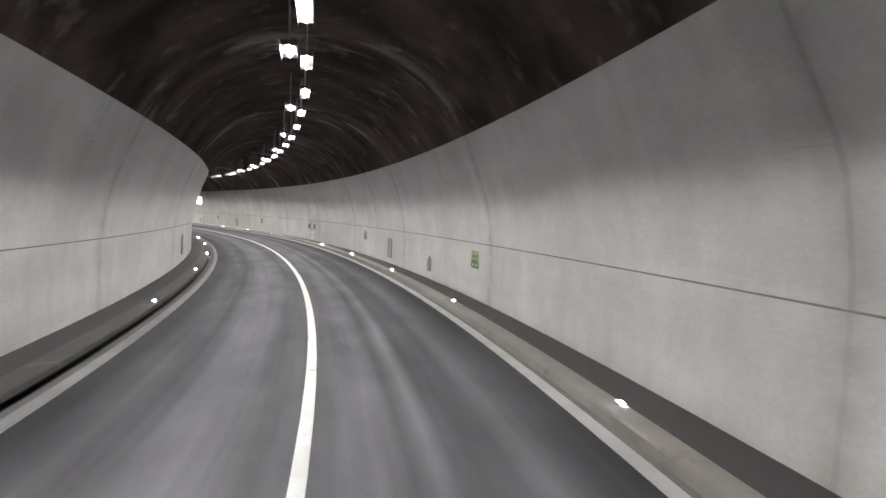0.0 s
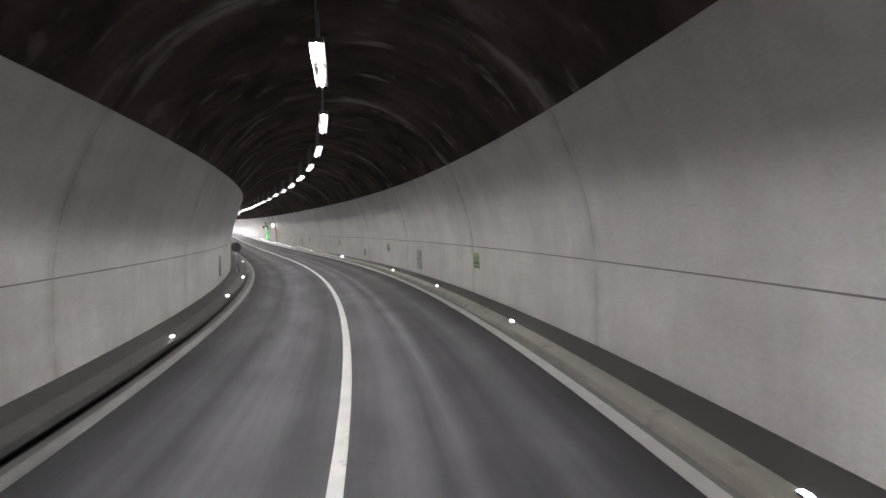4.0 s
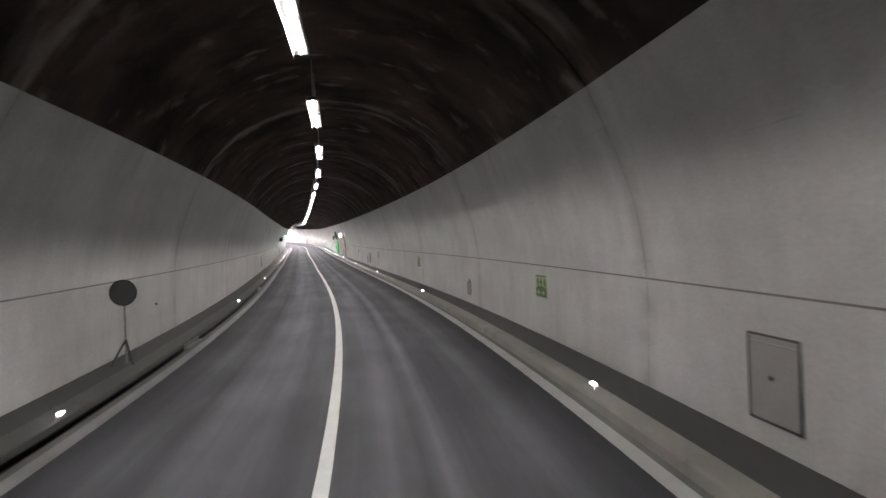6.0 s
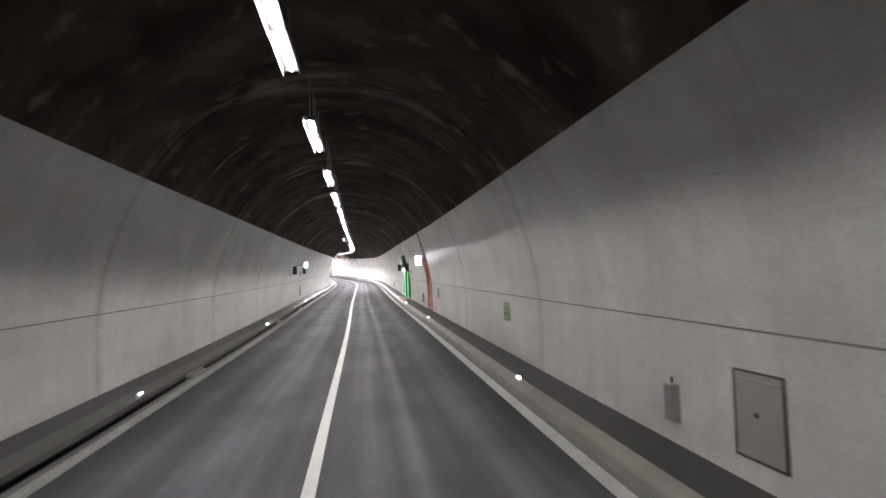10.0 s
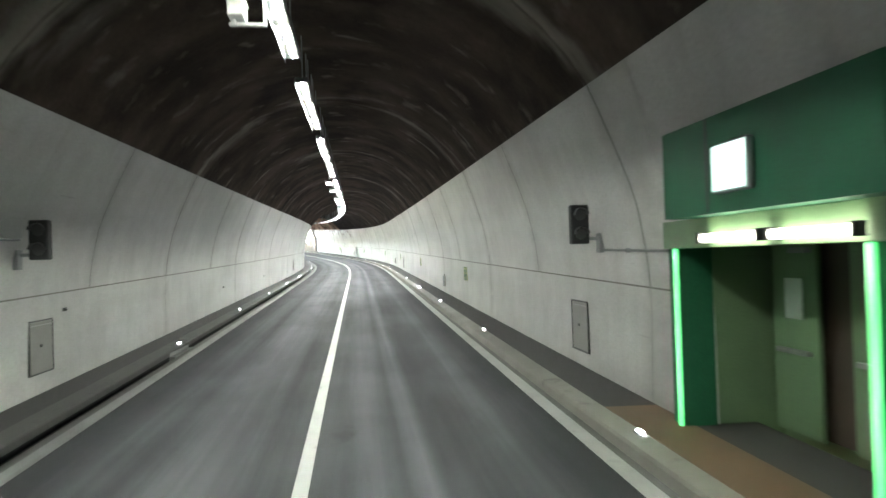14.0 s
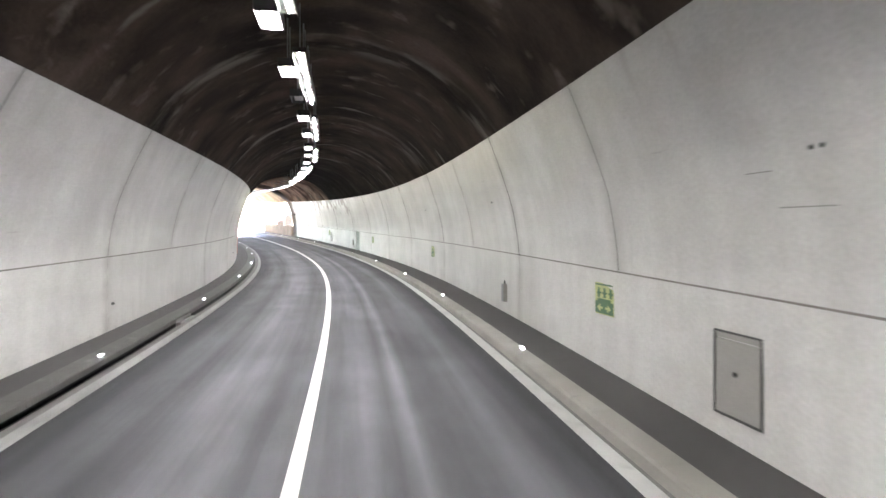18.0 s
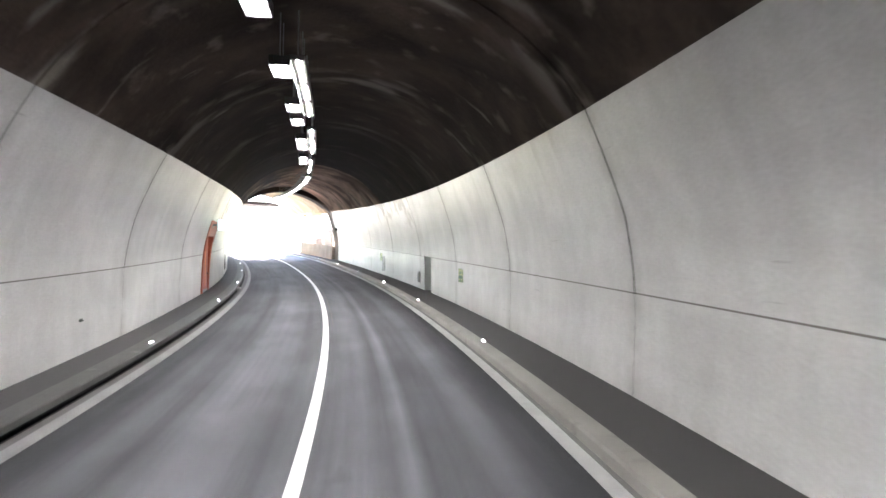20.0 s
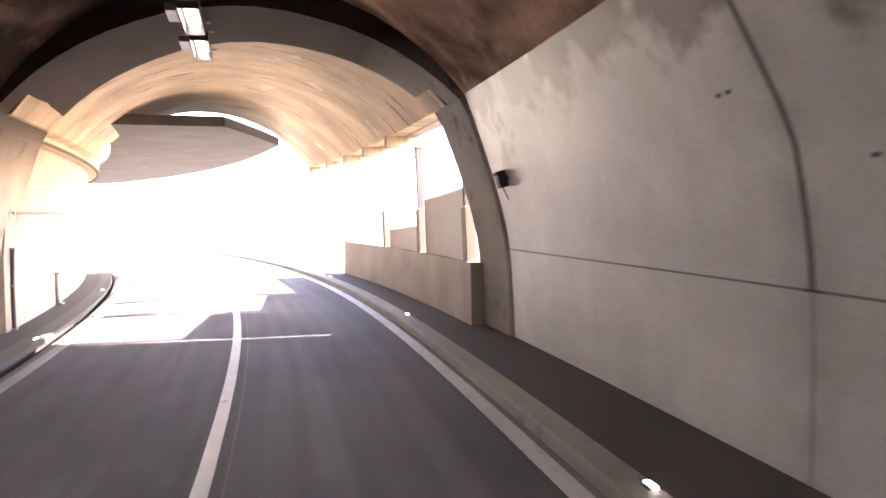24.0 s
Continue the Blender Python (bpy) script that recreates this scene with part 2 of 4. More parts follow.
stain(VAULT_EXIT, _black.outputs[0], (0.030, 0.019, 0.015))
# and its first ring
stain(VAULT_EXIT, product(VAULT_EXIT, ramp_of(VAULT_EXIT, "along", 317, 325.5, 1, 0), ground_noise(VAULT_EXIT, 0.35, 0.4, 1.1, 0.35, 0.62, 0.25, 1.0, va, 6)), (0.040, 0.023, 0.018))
CONCRETE = material("portal_concrete", (0.36, 0.33, 0.30), (0.25, 0.225, 0.20), 0.8, 0.8, 30, 0.35, wear=(0.16, 0.14, 0.125), wear_at=0.6)
ARCH = material("arch_concrete", (0.36, 0.345, 0.33), (0.25, 0.235, 0.22), 0.8, 0.8, 30, 0.35, wear=(0.16, 0.14, 0.125), wear_at=0.6)
# dark brown blended in from the shoulders up to the crown
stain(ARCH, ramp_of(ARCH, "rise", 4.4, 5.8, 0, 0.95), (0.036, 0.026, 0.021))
ARCH.node_tree.nodes["Principled BSDF"].inputs["Specular IOR Level"].default_value = 0.05
CONCRETE_L = material("gallery_concrete", (0.40, 0.35, 0.30), (0.27, 0.235, 0.20), 0.8, 0.8, 30, 0.35, wear=(0.24, 0.20, 0.165))
# darkened to stand in for shade under the slab, against the strong bounce light
SLAB = material("dim_slab_concrete", (0.10, 0.094, 0.09), (0.055, 0.051, 0.049), 0.85, 0.6, 20, 0.4, spread=0.35, wear=(0.20, 0.19, 0.18), wear_at=0.64)
CANOPY = material("board_marked_concrete", (0.58, 0.46, 0.31), (0.40, 0.31, 0.20), 0.8, 0.7, 14, 0.6, spread=0.5)
times(CANOPY, ground_noise(CANOPY, 0.35, 0.9, 1.0, 0.34, 0.66, 0.78, 1.12, va, 6))
stain(CANOPY, ground_noise(CANOPY, 0.45, 5.0, 1.0, 0.60, 0.68, 0.0, 0.85, va, 4), (0.14, 0.095, 0.055))
stain(CANOPY, ground_noise(CANOPY, 0.8, 0.8, 1.0, 0.62, 0.70, 0.0, 0.7, va, 6), (0.62, 0.58, 0.50))
STEEL = material("grey_steel", (0.30, 0.31, 0.31), (0.22, 0.225, 0.23), 0.45, 3, 60, 0.05, metal=0.7)
HATCH = material("hatch_paint", (0.31, 0.297, 0.28), (0.26, 0.25, 0.235), 0.5, 2, 50, 0.05)
BLACK = material("black_plastic", (0.02, 0.02, 0.022), (0.012, 0.012, 0.013), 0.5, 3, 60, 0.05)
RED = material("red_door_paint", (0.44, 0.090, 0.042), (0.36, 0.070, 0.033), 0.45, 1.5, 50, 0.05)
RED_D = material("red_frame_paint", (0.46, 0.115, 0.060), (0.38, 0.090, 0.047), 0.5, 1.5, 50, 0.05)
ORANGE = material("orange_strip", (0.85, 0.36, 0.18), (0.75, 0.30, 0.15), 0.5, 2, 50, 0.02)
GREEN = material("green_frame_paint", (0.026, 0.125, 0.066), (0.017, 0.092, 0.047), 0.6, 1.2, 40, 0.05)
GREEN.node_tree.nodes["Principled BSDF"].inputs["Specular IOR Level"].default_value = 0.2
GREEN_D = material("green_door_paint", (0.16, 0.24, 0.13), (0.11, 0.18, 0.10), 0.45, 1.5, 40, 0.05)
BROWN = material("rust_panel", (0.33, 0.23, 0.19), (0.25, 0.17, 0.14), 0.6, 0.8, 40, 0.15)
SIGN_Y = material("sign_lime", (0.44, 0.47, 0.20), (0.37, 0.40, 0.17), 0.5, 3, 50, 0.0)
SIGN_G = material("sign_green", (0.06, 0.145, 0.065), (0.045, 0.115, 0.05), 0.5, 3, 50, 0.0)
NICHE = material("niche_paint", (0.62, 0.66, 0.63), (0.52, 0.56, 0.53), 0.6, 1.0, 40, 0.08)
EARTH = material("dry_gravel", (0.26, 0.24, 0.19), (0.19, 0.17, 0.135), 0.95, 0.05, 3, 0.5, wear=(0.16, 0.17, 0.08), wear_at=0.6)
LAMP = glow("lamp_diffuser", (0.97, 1.0, 0.89), 11.0)
LAMP_C = glow("threshold_lamp_diffuser", (1.0, 1.0, 0.97), 9.3)
LAMP_D = glow("inner_exit_lamp_diffuser", (1.0, 1.0, 0.97), 5.4)
LAMP_E = glow("exit_lamp_diffuser", (1.0, 0.99, 0.95), 1.7)
LAMP_W = glow("entry_lamp_diffuser", (1.0, 1.0, 1.0), 8.0)
STUD = glow("led_stud", (0.95, 1.0, 1.0), 2.0)
GREENBOX = glow("lit_green_sign_face", (0.62, 1.0, 0.86), 0.035)
WHITE = material("white_enamel", (0.75, 0.75, 0.74), (0.65, 0.65, 0.64), 0.4, 2, 40, 0.02)
DARKGREY = material("dark_grey_metal", (0.06, 0.06, 0.06), (0.04, 0.04, 0.04), 0.5, 2, 60, 0.05)
BROWN_F = material("brown_floor_coating", (0.17, 0.105, 0.065), (0.12, 0.075, 0.045), 0.7, 1.5, 60, 0.2)
PASSAGE = material("dark_brown_panel", (0.06, 0.04, 0.03), (0.04, 0.027, 0.02), 0.6, 1.5, 50, 0.1)
BOXLIT = glow("lit_sign_face", (0.86, 0.95, 1.0), 0.18)
GREENLIT = glow("green_light_tube", (0.06, 1.0, 0.18), 0.03)
TUBE = glow("warm_tube", (1.0, 0.98, 0.78), 0.35)

# ---- plan ----
# bend and rise of the road's axis every 15 m
BEND = [76, 62, 49, 44, 47.6, 56.7, 46.8, 40.4, 25.7, 9.8, 2, -5, 6.4, 1.5, -6, 0.4, -1.5, 1.6, 14.1, 28.2, 47.6, 34.8, 46.6, 22.2, 82.9, 110.7, 110]
RISE = [16.2, 18.8, 21.7, 16.3, 7.4, 3.4, 4.4, 3.6, 5.3, 9.3, 11.8, 13.6, 16.3, 13, 6, 6.1, 6.8, 4.3, 3.7, 13.9, 34.9, 53.5, 48.9, 34.4, 24.3, 16.6, 11.1]
S_MIN, S_MAX, FALL = -75, 440, 0.0177
_s = np.arange(S_MIN, S_MAX + 1.0, 1.0)
_node = -15.0 + 15.0 * np.arange(len(BEND))
_k = np.interp(_s, _node, np.array(BEND) * 1e-4)
_v = np.interp(_s, _node, np.array(RISE) * 1e-5, right=0.0, left=0.0)


def _sum(a):
    c = np.concatenate([[0], np.cumsum((a[1:] + a[:-1]) / 2)])
    return c - c[-S_MIN]


_h, _g = _sum(_k), _sum(_v)
_x, _y, _z = _sum(-np.sin(_h)), _sum(np.cos(_h)), _sum(_g)


def heading(s):
    return float(np.interp(s, _s, _h))


def at(s, u, z):
    """The place s metres along, u to the right of the centre line, z above the road."""
    h = heading(s)
    return Vector((np.interp(s, _s, _x) + u * math.cos(h), np.interp(s, _s, _y) + u * math.sin(h), np.interp(s, _s, _z) + z))


def frame_at(s, u, z, turn=0.0):
    """A pose there: x to the right, y along the road."""
    return Matrix.Translation(at(s, u, z)) @ pose(0, 0, 0, 0, 0, math.degrees(heading(s)) + turn)


WIDE_R = ([228, 250, 275, 300, 325, 350], [0.0, -0.1, 0.19, 0.33, 0.30, 0.36])
WIDE_L = ([250, 275, 300, 325, 350], [0.0, -0.05, 0.2, 0.1, 0.14])
PROFILE_Z = [-0.3, 0.1, 1.0, 1.96, 2.7, 3.4, 4.0, 4.6, 5.08]
PROFILE_R = [5.03, 5.03, 5.03, 5.01, 4.90, 4.73, 4.57, 4.39, 4.23]
PROFILE_L = [5.29, 5.29, 5.27, 5.23, 5.10, 4.90, 4.70, 4.48, 4.26]
# the same curve, rounded and in finer steps
_zf = [-0.3, 0.1, 0.6, 1.1, 1.6, 1.96, 2.3, 2.6, 2.9, 3.2, 3.5, 3.8, 4.1, 4.4, 4.7, 4.9, 5.08]


def _rounded(us):
    w = [min(0.45, abs(z + 0.3), 5.08 - z) for z in _zf]
    return [float(np.mean([np.interp(z + w_ * k / 6, PROFILE_Z, us) for k in range(-6, 7)])) for z, w_ in zip(_zf, w)]


PROFILE_R, PROFILE_L = _rounded(PROFILE_R), _rounded(PROFILE_L)
PROFILE_Z = _zf
RIB, BORDER = 1.96, 5.08


def wall_u(side, s, z):
    if side > 0:
        return float(np.interp(z, PROFILE_Z, PROFILE_R) + np.interp(s, *WIDE_R, left=0.0))
    return -float(np.interp(z, PROFILE_Z, PROFILE_L) + np.interp(s, *WIDE_L, left=0.0))


SKEW, PORTAL = 0.24, 342.15


def skew(s, u):
    """The portal stands askew: the last ring of the lining is cut to it."""
    return s - SKEW * u * min(max((s - 333.9) / (PORTAL - 333.9), 0.0), 1.0)


def mesh_object(name, verts, faces, mat, parent=None, smooth=False):
    me = bpy.data.meshes.new(name)
    me.from_pydata([tuple(v) for v in verts], [], faces)
    me.validate()
    b = bmesh.new()
    b.from_mesh(me)
    bmesh.ops.recalc_face_normals(b, faces=b.faces)
    b.to_mesh(me)
    b.free()
    me.materials.append(mat)
    if smooth:
        for p in me.polygons:
            p.use_smooth = True
        me.set_sharp_from_angle(angle=radians(28))
    ob = new(name, me)
    if parent:
        ob.parent = parent
    return ob


def sweep(name, section, s0, s1, mat, parent=None, step=2.0, smooth=False, cut=True, bow=0):
    """A closed section (s -> list of (u, z)) drawn along the road from s0 to s1, with end caps."""
    n = max(1, int(math.ceil((s1 - s0) / step)))
    verts, faces = [], []
    for i in range(n + 1):
        s = s0 + (s1 - s0) * i / n
        sec = section(s)
        verts += [at((skew(s, u) if cut else s) + (lean(z) if bow else 0), u, z) for u, z in sec]
    k = len(sec)
    for i in range(n):
        for j in range(k):
            a, b = i * k + j, i * k + (j + 1) % k
            faces.append((a, b, b + k, a + k))
    faces += [tuple(range(k)), tuple(range(n * k, n * k + k))]
    return mesh_object(name, verts, faces, mat, parent, smooth)


def slab(pts, depth=0.25):
    """A closed section: a line of (u, z) with the fall of the road, thickened downwards."""
    top = [(u, z + FALL * u) for u, z in pts]
    return lambda s: top + [(u, z - depth) for u, z in reversed(top)]


def part(name, b, mat, parent=None, label=""):
    bmesh.ops.recalc_face_normals(b, faces=b.faces)
    me = bpy.data.meshes.new(name)
    b.to_mesh(me)
    b.free()
    me.materials.append(mat)
    ob = new(name, me)
    if parent:
        ob.parent = parent
    if label:
        ob["label"] = label
    return ob


def box(x0, x1, y0, y1, z0, z1, bevel=0.0, b=None):
    own = bmesh.new()
    bmesh.ops.create_cube(own, size=1.0)
    bmesh.ops.transform(own, matrix=Matrix.Translation(((x0 + x1) / 2, (y0 + y1) / 2, (z0 + z1) / 2)) @ Matrix.Diagonal((x1 - x0, y1 - y0, z1 - z0, 1)), verts=own.verts)
    if bevel:
        bmesh.ops.bevel(own, geom=own.edges[:], offset=bevel, segments=2, affect="EDGES", profile=0.5)
    if b is None:
        return own
    me = bpy.data.meshes.new("t")
    own.to_mesh(me)
    b.from_mesh(me)
    bpy.data.meshes.remove(me)
    own.free()
    return b


def rod(p0, p1, r, segs=10, r2=None, b=None):
    own = bmesh.new()
    p0, p1 = Vector(p0), Vector(p1)
    d = p1 - p0
    bmesh.ops.create_cone(own, cap_ends=True, segments=segs, radius1=r, radius2=r if r2 is None else r2, depth=d.length)
    bmesh.ops.transform(own, matrix=Matrix.Translation((p0 + p1) / 2) @ d.to_track_quat("Z", "Y").to_matrix().to_4x4(), verts=own.verts)
    if b is None:
        return own
    me = bpy.data.meshes.new("t")
    own.to_mesh(me)
    b.from_mesh(me)
    bpy.data.meshes.remove(me)
    own.free()
    return b


def thing(name, m, label, category, group=""):
    ob = tagged(new(name), label, category, group)
    ob.matrix_world = m
    return ob


def on_wall(side, s, z, lean=False):
    """A pose on a wall: x into the wall, z up; the thing's front looks to -x."""
    u = wall_u(side, s, z)
    m = frame_at(s, u, z, 0 if side > 0 else 180)
    if lean:
        tilt = math.atan2(abs(wall_u(side, s, z - 0.4)) - abs(wall_u(side, s, z + 0.4)), 0.8)
        m = m @ pose(0, 0, 0, 0, -math.degrees(tilt), 0)
    return m


# ---- road ----
S0, S1 = -60.0, 400.0


def drift(s):
    """The right-hand edge draws in a little on the way to the portal."""
    return float(np.interp(s, [140, 210, 225, 250, 290], [0.07, 0.0, 0.0, -0.10, -0.14]))


def edge_drift(s):
    return drift(s) + float(np.interp(s, [230, 252, 290], [0.0, 0.055, 0.02]))


def right_slab(pts, depth=0.25):
    def section(s):
        top = [(u + edge_drift(s), z + FALL * u) for u, z in pts]
        return top + [(u, z - depth) for u, z in reversed(top)]
    return section


ACROSS = [-3.71 + 7.30 * k / 12 for k in range(13)]
road = sweep("road", lambda s: [(u + edge_drift(s) * max(u, 0) / 3.59, FALL * u) for u in ACROSS] + [(u + edge_drift(s) * max(u, 0) / 3.59, FALL * u - 0.4) for u in reversed(ACROSS)], S0, S1, ASPHALT, cut=False)
ROAD_N = len(road.data.vertices) // 26
road.data.attributes.new("along", "FLOAT", "POINT").data.foreach_set("value", [S0 + (S1 - S0) * (i // 26) / (ROAD_N - 1) for i in range(26 * ROAD_N)])
road.data.attributes.new("across", "FLOAT", "POINT").data.foreach_set("value", (ACROSS + ACROSS[::-1]) * ROAD_N)
tagged(road, "dark grey worn asphalt roadway with two lanes", "road", kind="structure")
def centre_line(s):
    k = float(np.interp(s, [70, 85, 110, 150, 200, 245, 262], [0.0, 0.02, 0.02, 0.0, -0.025, -0.02, 0.0]))
    return [(k - 0.108, 0.004), (k + 0.07, 0.008), (k + 0.07, -0.01), (k - 0.108, -0.01)]


tagged(sweep("centre_line", centre_line, S0, S1, LINE, cut=False), "solid white painted centre line on the asphalt", "road marking", kind="structure")
tagged(sweep("edge_line", right_slab([(3.49, 0.004), (3.715, 0.005)], 0.06), S0, S1, EDGE, cut=False), "pale worn edge line along the gutter", "road marking", kind="structure")
tagged(sweep("gutter", right_slab([(3.56, -0.008), (3.71, -0.005), (3.78, -0.012), (3.86, -0.01)]), S0, S1, GUTTER, cut=False), "grey concrete gutter beside the kerb", "gutter", kind="structure")
tagged(sweep("slot_drain", slab([(-3.875, 0.050), (-3.80, 0.045), (-3.73, 0.03), (-3.69, 0.004)]), S0, S1, STRIP, cut=False), "pale concrete lip of the slot drain along the carriageway edge", "drain", kind="structure")
tagged(sweep("drain_shoulder", slab([(-4.09, 0.015), (-4.03, 0.03), (-3.95, 0.045), (-3.873, 0.049)]), S0, S1, DRAIN_DARK, cut=False), "dark concrete shoulder of the slot drain", "drain", kind="structure")
tagged(sweep("drain_slot", lambda s: [(-4.07, -0.20), (-4.39, -0.20), (-4.39, 0.07), (-4.415, 0.07), (-4.415, -0.28), (-4.07, -0.28)], S0, S1, SLOT, cut=False), "black liner standing for the shade in the open drain slot", "drain", kind="structure")


def kerb_right(s):
    t = [(3.845, -0.015), (3.862, 0.12), (3.895, 0.152), (4.19, 0.165)]
    t = [(u + drift(s), z + FALL * u) for u, z in t]
    return t + [(4.19 + drift(s), -0.2), (3.845 + drift(s), -0.2)]


def kerb_left(s):
    t = [(-4.62, 0.215), (-4.20, 0.205), (-4.17, 0.19), (-4.165, 0.085), (-4.42, 0.075)]
    t = [(u, z + FALL * u) for u, z in t]
    return t + [(-4.42, -0.3), (-4.62, -0.3)]


def path_right(s):
    w, k = wall_u(1, s, 0.1), 4.19 + drift(s)
    return [(k, 0.16 + FALL * 4.19), (w + 0.9, 0.10 + FALL * w), (w + 0.9, -0.3), (k, -0.3)]


def path_left(s):
    w = -wall_u(-1, s, 0.1)
    return [(-4.62, 0.21 - FALL * 4.62), (-w - 0.9, 0.205 - FALL * w), (-w - 0.9, -0.3), (-4.62, -0.3)]


kerb_r = tagged(new("kerb_right"), "beige stone kerb with a rounded edge", "kerb", kind="structure")
kerb_l = tagged(new("kerb_left"), "grey concrete kerb behind the slot drain", "kerb", kind="structure")
tagged(sweep("walkway_right", path_right, S0, S1, PATH, cut=False), "dark asphalt emergency walkway along the wall", "walkway", kind="structure")
tagged(sweep("walkway_left", path_left, S0, S1, PATH, cut=False), "dark asphalt emergency walkway along the wall", "walkway", kind="structure")

tagged(sweep("lane_seam", lambda s: [(0.20, 0.003 + FALL * 0.2), (0.225, 0.006 + FALL * 0.2), (0.225, -0.02), (0.20, -0.02)], 296, 360, GUTTER, cut=False), "pale worn seam beside the centre line", "road marking", kind="structure")
# ---- lining ----
JOINTS = [-60, -48, -36, -24, -12, 0.5, 13.2, 26.0, 39.2, 51.8, 64.4, 75.8, 89.8, 102.7, 115.5, 128.1, 140.6, 153.2, 164.9, 176.3, 188.5, 200.3, 212.3,
          224.1, 236.5, 248.7, 262.4, 275.0, 284.6, 292.9, 300.8, 308.8, 317.1, 325.1, 333.2, PORTAL]
# fainter joints of the upper lining alone
HALF_JOINTS = [32.4, 206.4, 218.6, 230.3, 242.6, 255.8, 268.6]


def lean(z):
    """The joints bow a little along the road."""
    return float(np.interp(z, [0.0, 2.0, 3.3, 5.08], [0.28, 0.12, 0.0, 0.45]))


# openings in the lining: side, from, to, head height
OPENINGS = [(-1, 54.3, 56.6, 2.95), (1, 53.9, 55.3, 2.02), (1, 178.3, 180.6, 3.0), (1, 195.9, 199.3, 2.62), (1, 306.3, 307.95, 2.05), (-1, 306.6, 309.3, 2.95)]
GAP, RIB_GAP = 0.024, 0.014


def wall_panel(parent, side, s0, s1, z0, z1, mat, ends=(1, 1)):
    """A panel of the lining between two joints; it knows its chainage, height and distance from the joints."""
    zs = [z0] + [z for z in PROFILE_Z if z0 + 0.05 < z < z1 - 0.05] + [z1]
    gap = 0.010 if z1 < 2 else (0.016 if s0 < 195 else 0.032)
    a, b_ = s0 + gap, s1 - gap
    ss = [a, b_] + [q for d in (0.12, 0.5) for q in (a + d, b_ - d) if b_ - a > 2.4 * d]
    n = max(1, int((b_ - a) / 2.2))
    ss = sorted(ss + [a + (b_ - a) * i / n for i in range(1, n) if 0.7 < (b_ - a) * i / n < b_ - a - 0.7])
    verts, faces, rise, along, seam = [], [], [], [], []
    for s in ss:
        inner = [(wall_u(side, s, z), z) for z in zs]
        sec = inner + [(u + side * 0.35, z) for u, z in reversed(inner)]
        bow = ends[0] + (ends[1] - ends[0]) * (s - a) / (b_ - a)
        verts += [at(skew(s, u) + bow * lean(z), u, z) for u, z in sec]
        rise += [z for u, z in sec]
        along += [s + side * 300.0] * len(sec)
        seam += [min(s - a, b_ - s)] * len(sec)
    k = len(sec)
    for i in range(len(ss) - 1):
        faces += [(i * k + j, i * k + (j + 1) % k, (i + 1) * k + (j + 1) % k, (i + 1) * k + j) for j in range(k)]
    faces += [tuple(range(k)), tuple(range((len(ss) - 1) * k, len(ss) * k))]
    ob = mesh_object("lining_panel", verts, faces, mat, parent, True)
    for name, vals in (("rise", rise), ("along", along), ("seam", seam)):
        ob.data.attributes.new(name, "FLOAT", "POINT").data.foreach_set("value", vals)
    return ob


def filler(parent, side, s0, s1, z0, z1, mat, depth, bow=1):
    zs = [z0] + [z for z in PROFILE_Z if z0 < z < z1] + [z1]

    def section(s):
        inner = [(wall_u(side, s, z) + side * depth, z) for z in zs]
        return inner + [(u + side * 0.25, z) for u, z in reversed(inner)]
    return sweep("joint_strip", section, s0, s1, mat, parent, 1.1, bow=bow)


walls = {1: tagged(new("wall_right"), "white-painted concrete tunnel lining with dark joints", "tunnel wall", kind="structure"),
         -1: tagged(new("wall_left"), "white-painted concrete tunnel lining with dark joints", "tunnel wall", kind="structure")}
for side, wall in walls.items():
    joints = [j + 1.1 if side < 0 and 305 < j < 330 else j for j in JOINTS]
    for a, b_ in zip(joints, joints[1:]):
        soot = WALL_SOOT if a > 305 else WALL
        cuts = sorted((o for o in OPENINGS if o[0] == side and a < o[1] < b_), key=lambda o: o[1])
        pos, first, last = a, 1, 0 if b_ >= PORTAL else 1
        for o in cuts:
            wall_panel(wall, side, pos, o[1] + GAP, -0.3, RIB - RIB_GAP, WALL, (first, 0))
            if o[3] > RIB + 0.1:
                wall_panel(wall, side, pos, o[1] + GAP, RIB + RIB_GAP, BORDER, soot, (first, 0))
                wall_panel(wall, side, o[1] - GAP, o[2] + GAP, o[3], BORDER, soot, (0, 0))
            else:
                wall_panel(wall, side, pos, o[2] + GAP, RIB + RIB_GAP, BORDER, soot, (first, 0))
            pos, first = o[2] - GAP, 0
        wall_panel(wall, side, pos, b_, -0.3, RIB - RIB_GAP, WALL, (first, last))
        half = [h for h in HALF_JOINTS if a < h < b_ and not cuts]
        for h in half:
            wall_panel(wall, side, pos, h + 0.008, RIB + RIB_GAP, BORDER, soot, (first, 1))
            filler(wall, side, h - 0.1, h + 0.1, RIB + 0.1, BORDER, JOINT_P, 0.004)
            pos, first = h - 0.008, 1
        wall_panel(wall, side, pos, b_, RIB + RIB_GAP, BORDER, soot, (first, last))
        if b_ < PORTAL:
            filler(wall, side, b_ - 0.1, b_ + 0.1, -0.3, BORDER, JOINT if b_ > (220 if side > 0 else 285) else JOINT_P, 0.004)
        p0 = a
        for o in cuts + [(side, b_, b_, 0)]:
            filler(wall, side, p0, o[1], RIB - 0.08, RIB + 0.08, JOINT_H, 0.009, 0)
            p0 = o[2]


